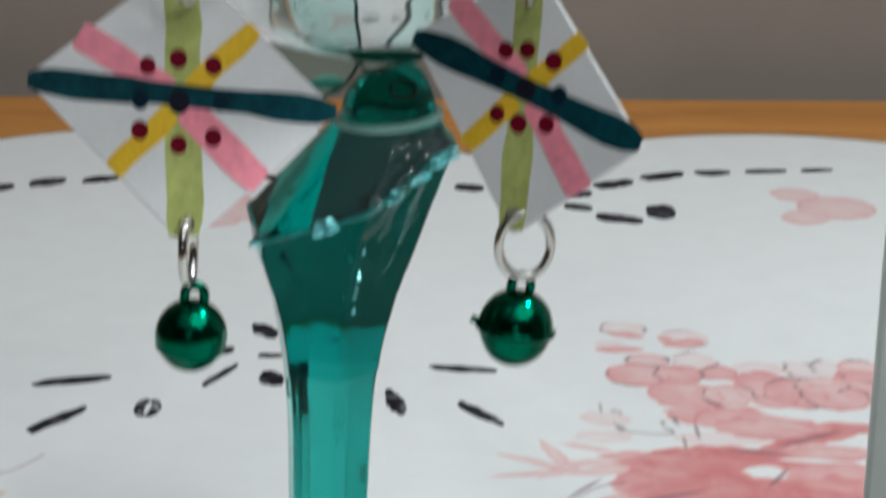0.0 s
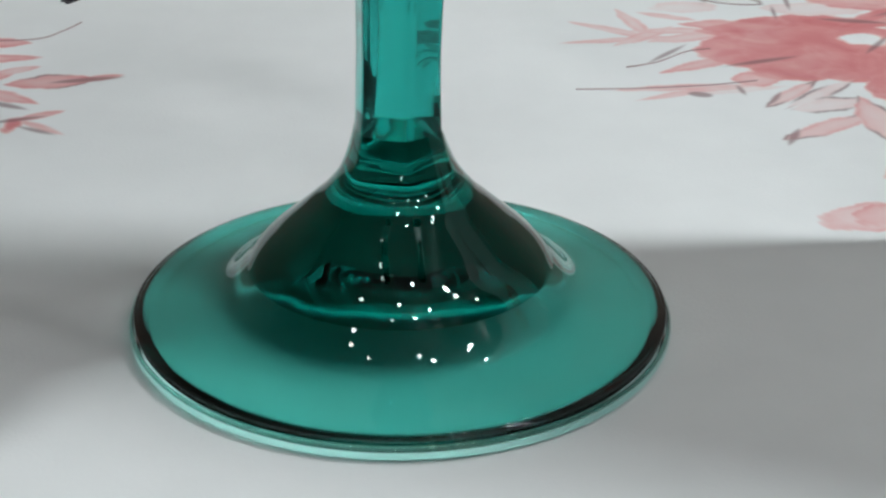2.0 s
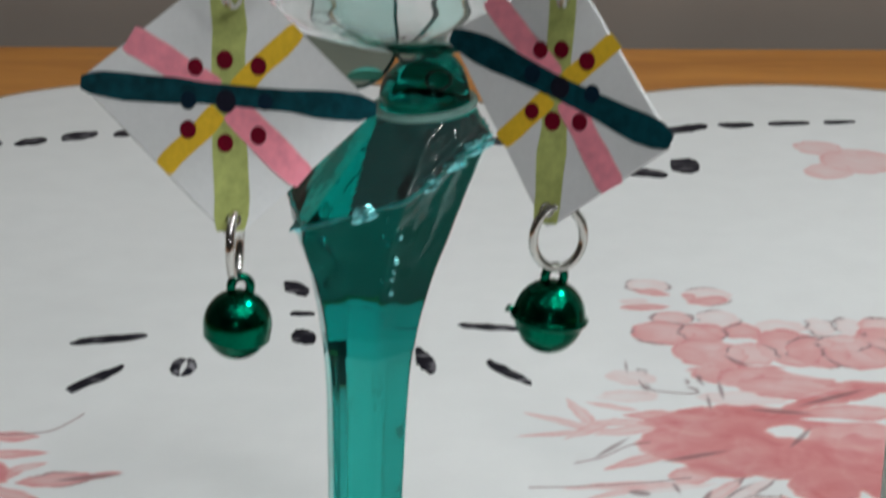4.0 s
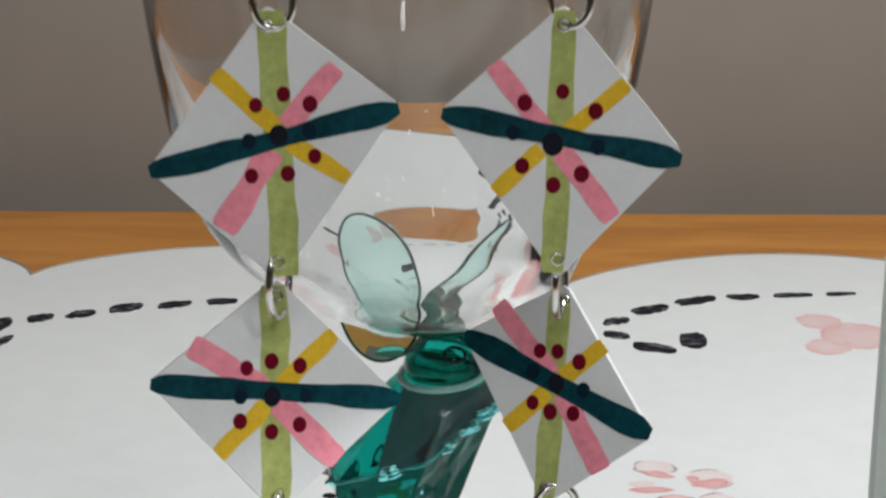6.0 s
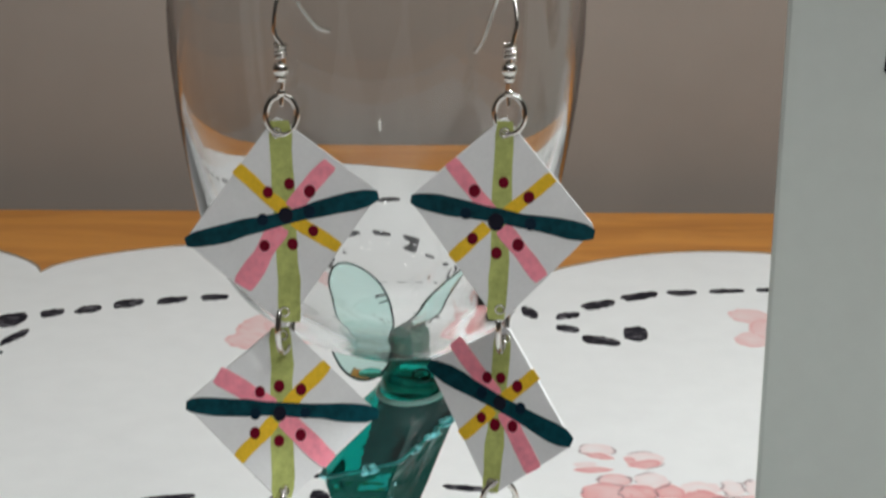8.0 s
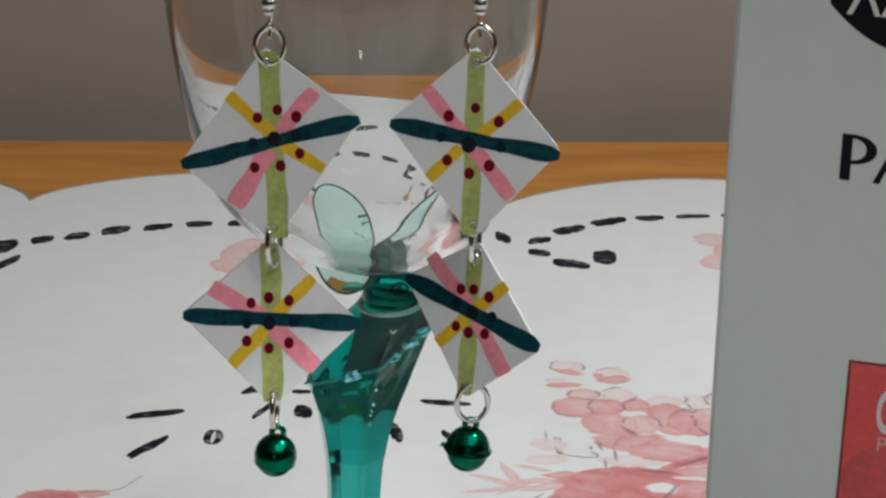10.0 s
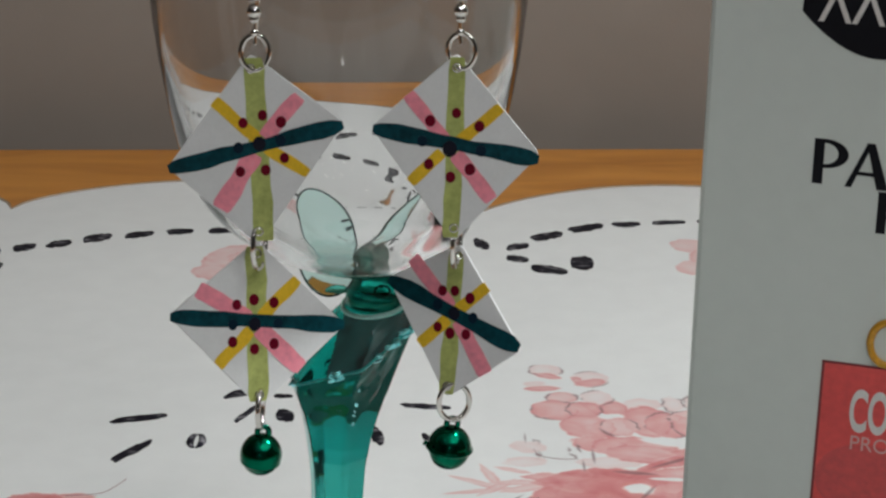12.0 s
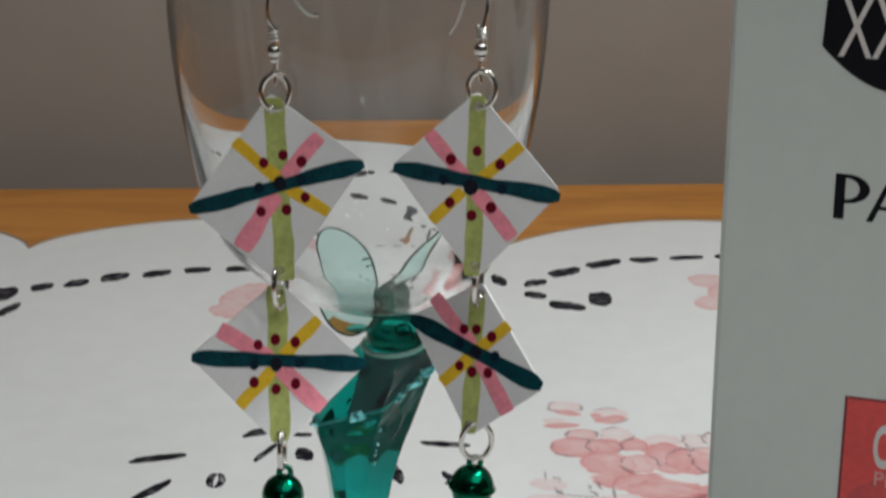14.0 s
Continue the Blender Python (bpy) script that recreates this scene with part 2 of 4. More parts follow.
def box_mesh(lo, hi, bevel=0.0, turn=0.0):
    bm = bmesh.new()
    bmesh.ops.create_cube(bm, size=1.0)
    for v in bm.verts:
        v.co = Vector([a + (b - a) * (c + 0.5) for a, b, c in zip(lo, hi, v.co)])
    if bevel:
        bmesh.ops.bevel(bm, geom=bm.edges[:], offset=bevel, segments=2, affect="EDGES", profile=0.5)
    if turn:
        bmesh.ops.rotate(bm, verts=bm.verts, cent=(0, 0, 0), matrix=Matrix.Rotation(radians(turn), 3, "Z"))
    return bm


def tube_mesh(points, radius, sides=10, closed=False):
    """A round wire along points; radius is a number or one for each point."""
    bm = bmesh.new()
    pts = [Vector(p) for p in points]
    n = len(pts)
    rings, up = [], None
    for i, p in enumerate(pts):
        a = pts[(i - 1) % n] if closed or i else p
        b = pts[(i + 1) % n] if closed or i < n - 1 else p
        d = (b - a).normalized()
        if up is None:
            up = d.orthogonal().normalized()
        up = (up - d * up.dot(d)).normalized()
        side = d.cross(up)
        r = radius[i] if isinstance(radius, (list, tuple)) else radius
        rings.append([bm.verts.new(p + r * (math.cos(k * math.tau / sides) * up + math.sin(k * math.tau / sides) * side)) for k in range(sides)])
    for i in range(n if closed else n - 1):
        r0, r1 = rings[i], rings[(i + 1) % n]
        for k in range(sides):
            bm.faces.new((r0[k], r0[(k + 1) % sides], r1[(k + 1) % sides], r1[k]))
    if not closed:
        bm.faces.new(rings[0][::-1])
        bm.faces.new(rings[-1])
    return bm


def smooth_line(points, steps=6):
    """A Catmull-Rom line through points of any dimension."""
    p = [np.array(q, float) for q in points]
    out = []
    for i in range(len(p) - 1):
        a, b, c, d = p[max(i - 1, 0)], p[i], p[i + 1], p[min(i + 2, len(p) - 1)]
        for k in range(steps):
            t = k / steps
            out.append(0.5 * (2 * b + (c - a) * t + (2 * a - 5 * b + 4 * c - d) * t * t + (3 * b - a - 3 * c + d) * t ** 3))
    out.append(p[-1])
    return out


def lathe(rings, sides=96, cap_start=True, cap_end=True, rough_from=None):
    """Rings of (z, centre x, radius, slope of the ring, how hexagonal), joined."""
    bm = bmesh.new()
    made = []
    for z, cx, r, slope, hexa in rings:
        ring = []
        for k in range(sides):
            a = k * math.tau / sides + 0.26
            flat = math.cos(math.pi / 6) / math.cos(((a + 0.30) % (math.pi / 3)) - math.pi / 6)
            rr = r * (1 + hexa * (flat * 1.06 - 1))
            x, y = rr * math.cos(a), rr * math.sin(a)
            if rough_from is not None and z > rough_from:
                swell = min(1.0, (z - rough_from) / 0.025) * 0.00028 * noise.noise(Vector((x, y, z)) * 300)
                swell += max(0.0, min(1.0, (z - 0.078) / 0.012)) * 0.00006 * noise.noise(Vector((x, y, z + 3.0)) * 700)
                x, y = x * (1 + swell / rr), y * (1 + swell / rr)
            ring.append(bm.verts.new((cx + x, y, z + slope * (x + 0.4 * y))))
        made.append(ring)
    for r0, r1 in zip(made, made[1:]):
        for k in range(sides):
            bm.faces.new((r0[k], r0[(k + 1) % sides], r1[(k + 1) % sides], r1[k]))
    if cap_start:
        bm.faces.new(made[0][::-1])
    if cap_end:
        bm.faces.new(made[-1])
    return bm


def slab(outline, low, high):
    """A flat piece with the outline (x, y), from z = low to high."""
    bm = bmesh.new()
    top = [bm.verts.new((x, y, high)) for x, y in outline]
    bottom = [bm.verts.new((x, y, low)) for x, y in outline]
    bm.faces.new(top)
    bm.faces.new(bottom[::-1])
    n = len(top)
    for i in range(n):
        bm.faces.new((top[i], bottom[i], bottom[(i + 1) % n], top[(i + 1) % n]))
    return bm


# ---- the room ----
TURN = 2.6
tagged(thing("floor", box_mesh((-2.2, -2.6, -0.80), (2.2, 0.7, -0.75)), FLOOR), "plain brown floor of the room", "floor", kind="structure")
tagged(thing("ceiling", box_mesh((-2.2, -2.6, 1.80), (2.2, 0.7, 1.85)), CEIL), "plain pale ceiling of the room", "ceiling", kind="structure")
tagged(thing("wall_north", box_mesh((-2.3, 0.525, -0.75), (2.3, 0.60, 1.80), turn=TURN), WALL), "matt grey-brown painted wall behind the table", "wall", kind="structure")
tagged(thing("wall_south", box_mesh((-2.2, -2.6, -0.75), (2.2, -2.5, 1.80)), ROOM), "plain pale wall of the room", "wall", kind="structure")
tagged(thing("wall_west", box_mesh((-2.2, -2.5, -0.75), (-2.1, 0.55, 1.80)), ROOM), "plain pale wall of the room", "wall", kind="structure")
tagged(thing("wall_east", box_mesh((2.1, -2.5, -0.75), (2.2, 0.62, 1.80)), ROOM), "plain pale wall of the room", "wall", kind="structure")

# ---- table ----
table = tagged(new("table"), "honey-coloured wooden table partly covered by a white cloth", "table")
table.location = (0, 0, -0.75)
top = part("tabletop", box_mesh((-0.75, -0.58, 0.722), (0.75, 0.489, 0.749), 0.002, TURN), WOOD, table, smooth=False)
for sx in (-0.68, 0.68):
    for sy in (-0.50, 0.41):
        part("leg", box_mesh((sx - 0.03, sy - 0.03, 0.0), (sx + 0.03, sy + 0.03, 0.722), 0.003, TURN), WOOD, table, smooth=False)

# ---- tablecloth with scalloped edge and painted motifs ----


def far_edge(x):
    """Where the scalloped hem runs, y over x."""
    pitch, first = 0.193, -0.158
    s = (x - first) / pitch
    k = math.floor(s)
    crest = 0.050 if k <= 0 else 0.060
    base = 0.3765 + (-0.006 if k >= 1 else 0.009 * (1 - (s if 0 <= s <= 1 else 0)) )
    return base + crest * max(math.sin(math.pi * (s - k)), 0.0) ** 0.62


XS = np.linspace(-0.351, 0.421, 241)
outline = [(x, far_edge(x)) for x in XS] + [(0.421, -0.45), (-0.351, -0.45)]
cloth = thing("tablecloth", slab(outline, -0.001, 0.0), CLOTH)
tagged(cloth, "white tablecloth with scalloped hem, black dashes and pink-red flowers", "tablecloth")
part("hem", tube_mesh([(x, far_edge(x) + 0.0002, -0.0002) for x in XS], 0.0009, 6), HEM, cloth, "thin brown line along the scalloped edge")


def lozenge(x0, y0, x1, y1, half, seed):
    """A brush dash from end to end, half thick in y, with uneven rounded ends."""
    rnd = random.Random(seed)
    a, b = Vector((x0, y0)), Vector((x1, y1))
    d = b - a
    pts = []
    shape = [(0, 0.30), (0.03, 0.75), (0.10, 1.05), (0.2, 1.15), (0.32, 1.2), (0.45, 1.2), (0.58, 1.15), (0.7, 1.1), (0.82, 1.0), (0.92, 0.8), (0.975, 0.5), (1.0, 0.2)]
    slip = rnd.uniform(-0.06, 0.06)
    for s, w in shape:
        pts.append(a + d * (s + slip * (1 - s)) + Vector((0, half * w * rnd.uniform(0.78, 1.12))))
    for s, w in reversed(shape):
        pts.append(a + d * (s - slip * (1 - s)) - Vector((0, half * w * rnd.uniform(0.78, 1.12))))
    return [(p.x * MM, p.y * MM) for p in pts]


DASHES_NEAR = [
    (-80.5, 166.0, -63.2, 170.8, 1.9),
    (-75.9, 136.6, -65.5, 150.9, 2.9),
    (-46.0, 187.1, -36.1, 191.6, 2.5),
    (-40.9, 166.5, -34.0, 180.5, 2.3),
    (-33.4, 208.3, -26.3, 203.2, 3.6),
    (-29.8, 187.6, -23.5, 187.4, 1.2),
    (-27.9, 173.5, -21.9, 170.1, 3.9),
    (2.6, 162.2, 7.8, 153.2, 5.1),
    (13.0, 181.1, 29.2, 179.2, 1.6),
    (19.7, 157.5, 30.1, 145.0, 2.3)]
DASHES_LEFT = [
    (-178.6, 337.1, -167.6, 342.6, 5.5),
    (-162.5, 323.6, -151.0, 328.9, 6.9),
    (-154.5, 302.0, -146.8, 313.6, 4.7),
    (-163.8, 286.8, -151.2, 291.1, 2.5),
    (-146.7, 333.5, -138.2, 337.0, 3.8),
    (-133.9, 339.0, -124.5, 341.9, 3.5),
    (-120.5, 345.9, -109.4, 350.9, 4.3),
    (-104.0, 351.0, -92.7, 355.3, 3.3),
    (-87.4, 356.8, -76.6, 358.5, 3.1),
    (-70.2, 359.3, -59.2, 359.6, 3.0),
    (-52.1, 359.1, -41.2, 358.8, 3.0),
    (-34.1, 358.3, -23.2, 357.2, 3.0),
    (-16.1, 355.4, -6.1, 354.4, 3.0),
    (1.3, 353.2, 11.3, 351.5, 3.3),
    (18.4, 350.4, 28.0, 348.7, 3.6)]
DASHES_RIGHT = [
    (40.4, 348.4, 46.7, 343.4, 4.9),
    (53.8, 341.6, 63.1, 345.1, 3.2),
    (53.3, 329.6, 62.1, 326.8, 3.1),
    (64.6, 353.6, 78.0, 360.7, 4.0),
    (62.6, 317.7, 76.9, 313.3, 3.9),
    (78.8, 323.6, 88.1, 324.5, 6.7),
    (81.2, 364.8, 96.0, 372.1, 3.8),
    (100.2, 372.9, 112.1, 374.6, 2.8),
    (117.3, 376.1, 131.8, 377.9, 2.1),
    (136.8, 378.7, 148.0, 380.4, 1.8)]
for i, row in enumerate(DASHES_NEAR + DASHES_LEFT + DASHES_RIGHT):
    part("painted_dash", slab(lozenge(*row, i), 0.0, 0.00030), INK, cloth, smooth=False)
RING_AT = (-51.5, 151.3)
for lean in (-1, 1):
    arc = [(RING_AT[0] * MM + lean * 0.0019 * math.cos(a), RING_AT[1] * MM + 0.0048 * math.sin(a), 0.0001) for a in np.linspace(-1.5, 1.5, 14)]
    part("painted_ring_half", tube_mesh(arc, [0.0003 + 0.0009 * math.sin(math.pi * k / 13) for k in range(14)], 8), INK, cloth)


STRENGTH = {"P": 0.16, "L": 0.36, "M": 0.62, "D": 0.90, "W": -1.0, "O": 0.0, "K": 0.0}


def painted_sheet(name, petals, label, step=0.33, soft=1.1):
    """Cloth painted with petals of (x, y, half-length x, y, half-width, shade), in mm; a shade with o has a drawn outline, O is outline alone, K a pen stroke, W bare cloth."""
    p = np.array([q[:5] for q in petals])
    reach = np.hypot(p[:, 2], p[:, 3]) + p[:, 4] + 3
    x = np.arange((p[:, 0] - reach).min(), (p[:, 0] + reach).max(), step)
    y = np.arange((p[:, 1] - reach).min(), (p[:, 1] + reach).max(), step)
    gx, gy = np.meshgrid(x, y)
    wob = 0.9 * np.sin(gx * 0.9 + 1.7 * np.sin(gy * 0.55)) + 0.7 * np.sin(gy * 1.35 + 1.3 * np.sin(gx * 0.8)) + 0.4 * np.sin(gx * 2.9 + gy * 2.3)
    pigment = np.zeros_like(gx)
    pen = np.zeros_like(gx)
    for n, (cx, cy, ax, ay, b, shade) in enumerate(petals):
        length = math.hypot(ax, ay)
        ux, uy = ax / length, ay / length
        width = max(b * abs(ux), 0.6) if abs(ux) > 0.35 else b
        u = ((gx - cx) * ux + (gy - cy) * uy) / length
        v = (-(gx - cx) * uy + (gy - cy) * ux) / width
        slim = width < 0.45 * length
        inside = 1 - np.abs(v) - 0.95 * u ** 2 if slim else 1 - np.sqrt(u ** 2 + v ** 2)
        depth = inside * min(width, length) + 0.28 * wob * min(1.0, width / 4)
        if shade == "K":
            depth = inside * min(0.6 * width, length)
        cover = np.clip(depth / (0.6 if shade == "K" else soft) + 0.5, 0, 1)
        cover = cover * cover * (3 - 2 * cover)
        broken = np.clip(0.25 + 0.9 * np.sin(2.3 * np.arctan2(v, u) + n * 1.9), 0, 1)
        if shade == "K":
            pen = np.maximum(pen, 0.75 * cover)
            continue
        if shade == "W":
            pigment *= 1 - cover
            pen *= 1 - cover
            continue
        if shade[-1] in "oO":
            pen = np.maximum(pen * (1 - cover), 0.85 * np.exp(-(depth / 0.38) ** 2) * broken)
        wet = np.clip(inside, 0, 1)
        fill = STRENGTH[shade[0]] * (1.12 - 0.45 * np.sqrt(wet) if shade[0] != "D" else 0.82 + 0.2 * np.sqrt(wet)) * cover
        if shade[0] in "LM":
            fill += 0.16 * np.exp(-((depth - 0.3) / 0.5) ** 2) * np.clip(1 - broken, 0, 1)
        pigment = np.maximum(pigment * (1 - (0.35 if shade[0] in "PL" and "o" in shade else 0.1) * cover), fill)
    pigment[0, :] = pigment[-1, :] = pigment[:, 0] = pigment[:, -1] = 0
    pen[0, :] = pen[-1, :] = pen[:, 0] = pen[:, -1] = 0
    rows, cols = gx.shape
    used = np.zeros((rows - 1, cols - 1), bool)
    near = np.maximum(pigment, pen) > 0.002
    used |= near[:-1, :-1] | near[1:, :-1] | near[:-1, 1:] | near[1:, 1:]
    ids = np.arange(rows * cols).reshape(rows, cols)
    r, c = np.nonzero(used)
    quads = np.stack([ids[r, c], ids[r, c + 1], ids[r + 1, c + 1], ids[r + 1, c]], 1)
    keep = np.unique(quads)
    back = np.zeros(rows * cols, int)
    back[keep] = np.arange(len(keep))
    verts = np.stack([gx.ravel()[keep] * MM, gy.ravel()[keep] * MM, np.full(len(keep), 0.00005)], 1)
    me = bpy.data.meshes.new(name)
    me.from_pydata(verts.tolist(), [], back[quads].tolist())
    layer = me.attributes.new("pigment", "FLOAT", "POINT")
    layer.data.foreach_set("value", pigment.ravel()[keep].astype(np.float32))
    layer = me.attributes.new("line", "FLOAT", "POINT")
    layer.data.foreach_set("value", pen.ravel()[keep].astype(np.float32))
    me.materials.append(WASH)
    ob = new(name, me)
    ob.parent = cloth
    return tagged(ob, label)


LEAF_TIPS = [
    (37.3, 123.5, 8.8, -4.9, 1.6, 'L'),
    (41.0, 128.0, 3.0, -8.3, 1.6, 'L'),
    (38.2, 118.5, 11.1, 2.4, 1.2, 'L'),
    (47.9, 132.8, 5.7, -2.1, 1.3, 'L'),
    (42.4, 120.8, 5.8, 5.6, 2.5, 'L'),
    (55.2, 92.8, 10.1, 2.9, 1.0, 'L'),
    (46.3, 89.3, 6.6, 3.0, 1.1, 'L')]
BLOOM_BUDS = [
    (62.4, 212.1, 5.5, -2.3, 5.7, 'Po'),
    (62.6, 207.4, 5.0, -2.0, 2.3, 'M'),
    (77.2, 204.8, 6.3, 1.9, 7.0, 'Po'),
    (77.4, 201.7, 4.9, 1.9, 3.2, 'M'),
    (72.6, 204.0, 1.7, 0.2, 2.8, 'M'),
    (60.3, 196.3, 6.3, 0.5, 2.2, 'M'),
    (57.9, 200.2, 4.1, 0.3, 2.3, 'P'),
    (66.4, 188.9, 5.3, 0.4, 4.4, 'Lo'),
    (78.3, 188.9, 5.4, 0.4, 6.1, 'Po'),
    (92.8, 183.5, 6.9, 0.5, 5.1, 'P'),
    (103.3, 183.9, 3.4, 0.2, 6.4, 'Po'),
    (110.7, 184.4, 3.7, 0.3, 6.4, 'Po'),
    (118.4, 183.7, 5.4, 0.4, 7.7, 'Lo')]
BLOOM_CLUSTER = [
    (63.4, 178.5, 7.9, 0.6, 8.0, 'Mo'),
    (73.2, 179.2, 5.8, 0.4, 6.3, 'Mo'),
    (83.1, 179.9, 4.5, 0.3, 6.3, 'M'),
    (73.6, 165.5, 8.2, 3.2, 10.7, 'M'),
    (93.3, 170.1, 8.2, 0.6, 12.1, 'M'),
    (99.8, 167.4, 7.7, 0.5, 9.9, 'Mo'),
    (117.4, 172.6, 7.8, 0.5, 12.2, 'M'),
    (109.0, 165.7, 8.0, 0.5, 8.7, 'Mo'),
    (106.7, 173.4, 6.5, 0.5, 5.3, 'Lo'),
    (81.9, 173.7, 4.3, 0.3, 2.4, 'W'),
    (83.7, 165.5, 6.1, -1.0, 7.1, 'Lo'),
    (70.8, 169.3, 5.3, 1.5, 4.0, 'L')]
BLOOM_THROAT = [
    (76.3, 152.0, 8.9, -2.3, 5.9, 'M'),
    (87.0, 149.8, 14.2, -2.0, 8.1, 'M'),
    (78.1, 138.6, 11.3, -0.4, 4.2, 'P'),
    (97.5, 154.2, 8.8, -2.3, 3.0, 'W'),
    (109.5, 152.5, 11.2, 0.7, 2.6, 'W'),
    (89.9, 145.0, 13.1, -1.9, 6.5, 'M'),
    (107.0, 146.2, 10.2, -0.4, 3.6, 'D'),
    (55.8, 149.2, 1.8, 0.1, 5.5, 'O'),
    (68.1, 146.7, 1.7, 0.2, 4.7, 'O'),
    (73.5, 143.2, 0.5, 0.0, 4.3, 'K'),
    (70.0, 136.3, 0.4, 0.0, 3.1, 'K'),
    (52.7, 156.4, 0.3, 0.0, 2.7, 'K'),
    (53.4, 149.7, 6.0, -0.8, 4.4, 'P'),
    (52.0, 138.9, 7.2, 0.5, 3.5, 'P')]
BLOOM_BODY = [
    (75.2, 125.6, 22.2, 1.4, 9.2, 'D'),
    (66.3, 113.6, 14.2, 0.9, 10.6, 'D'),
    (74.8, 114.1, 14.2, 0.9, 14.4, 'D'),
    (70.0, 102.4, 9.3, 0.6, 5.3, 'D'),
    (81.8, 104.9, 12.3, -1.6, 8.3, 'D'),
    (90.7, 135.3, 11.5, 10.9, 3.1, 'D'),
    (100.6, 140.8, 12.4, 5.5, 3.9, 'D'),
    (100.6, 131.2, 13.6, 0.9, 4.4, 'M'),
    (92.5, 106.2, 11.1, 0.7, 12.6, 'D'),
    (89.3, 94.5, 7.0, -3.1, 9.6, 'D'),
    (101.4, 103.8, 7.7, 0.5, 17.2, 'D'),
    (100.0, 119.5, 10.4, 0.7, 7.1, 'M'),
    (59.3, 127.9, 9.2, -0.4, 3.0, 'M'),
    (53.9, 106.2, 9.2, 5.6, 2.4, 'M'),
    (62.0, 97.9, 4.1, 2.0, 4.1, 'M')]
BLOOM_FOLDS = [
    (85.1, 121.1, 4.1, 1.4, 3.2, 'W'),
    (87.0, 118.7, 2.1, -1.0, 1.6, 'W'),
    (96.3, 127.3, 7.5, -0.6, 1.3, 'W'),
    (97.0, 112.5, 4.8, -1.2, 1.5, 'L'),
    (87.3, 108.2, 0.5, 0.1, 4.2, 'L'),
    (87.7, 117.5, 2.7, 4.6, 1.3, 'K'),
    (85.4, 131.6, 6.8, -1.0, 1.0, 'K'),
    (98.6, 140.0, 8.0, 4.9, 1.0, 'K'),
    (64.0, 107.4, 6.9, 2.9, 0.9, 'K'),
    (51.7, 120.5, 8.2, 2.9, 2.2, 'L'),
    (49.1, 124.2, 9.3, 0.6, 1.6, 'L'),
    (46.3, 110.8, 3.7, 4.9, 0.9, 'K'),
    (47.4, 92.8, 11.9, 1.8, 1.4, 'L'),
    (56.9, 92.0, 9.9, 2.3, 1.7, 'P'),
    (50.7, 89.4, 0.3, 1.2, 2.2, 'K'),
    (58.4, 92.0, 0.5, 0.1, 2.2, 'K')]
BLOOM_LEAVES = [
    (67.4, 90.4, 5.0, 6.2, 2.8, 'Lo'),
    (72.7, 90.7, 6.9, 7.2, 2.5, 'Po'),
    (73.5, 85.3, 7.3, 2.9, 3.3, 'Po'),
    (72.0, 74.8, 8.6, 6.1, 3.1, 'Lo'),
    (81.2, 77.9, 1.6, -10.9, 3.3, 'Lo'),
    (65.0, 69.9, 1.3, 3.6, 0.8, 'K'),
    (64.1, 88.0, 1.3, 3.0, 0.8, 'K'),
    (93.5, 85.7, 0.5, 0.0, 2.7, 'K'),
    (82.8, 69.2, 1.0, -2.4, 1.0, 'L')]
BLOOM_LOW = [
    (76.1, 38.5, 6.0, 2.7, 4.4, 'M'),
    (72.6, 37.2, 7.9, 2.5, 5.2, 'L'),
    (85.7, 46.6, 7.7, 0.3, 8.5, 'M'),
    (81.9, 57.4, 4.3, 4.7, 3.1, 'L')]
SPRAY_LEFT = [
    (-83.3, 111.4, 6.4, 0.2, 2.4, 'M'),
    (-81.8, 102.6, 8.4, 1.1, 2.0, 'M'),
    (-68.7, 90.9, 8.1, 1.7, 3.5, 'Mo'),
    (-62.3, 92.2, 6.3, 1.7, 1.1, 'K'),
    (-71.1, 72.1, 4.8, 1.9, 0.8, 'K'),
    (-66.4, 67.4, 3.4, -1.7, 0.7, 'K'),
    (-76.5, 96.5, 4.0, 2.1, 1.7, 'L'),
    (-74.7, 79.1, 4.6, -2.0, 1.0, 'K'),
    (-59.8, 93.4, 3.5, 1.4, 1.4, 'M'),
    (-76.3, 83.7, 7.0, -3.5, 2.4, 'M'),
    (-80.7, 90.6, 3.9, 4.0, 1.9, 'M'),
    (-71.2, 69.9, 1.4, 0.0, 3.4, 'D'),
    (-67.3, 74.2, 3.8, 2.4, 1.5, 'M'),
    (-65.7, 68.8, 4.1, -2.8, 1.2, 'L'),
    (-89.4, 94.7, 10.7, -4.0, 7.2, 'D'),
    (-94.2, 109.0, 9.1, 0.3, 4.7, 'D')]
BLOOM_FAR = [
    (129.6, 346.9, 7.1, 3.1, 9.1, 'L'),
    (128.7, 320.8, 6.6, -3.6, 10.3, 'L'),
    (140.3, 332.1, 12.4, 0.3, 13.7, 'L'),
    (-57.3, 324.1, 10.6, -2.7, 17.9, 'L'),
    (-47.3, 319.4, 6.3, 5.4, 20.4, 'L'),
    (-59.6, 308.2, 12.1, -3.0, 9.1, 'L')]
painted_sheet("painted_bloom", LEAF_TIPS + BLOOM_BUDS + BLOOM_CLUSTER + BLOOM_THROAT + BLOOM_BODY + BLOOM_FOLDS + BLOOM_LEAVES + BLOOM_LOW, "red watercolour blossom with leaves")
painted_sheet("painted_spray", SPRAY_LEFT, "red watercolour leaf spray")
painted_sheet("painted_bloom", BLOOM_FAR[:3], "pale red watercolour blossom")
painted_sheet("painted_bloom", BLOOM_FAR[3:], "pale red watercolour blossom")
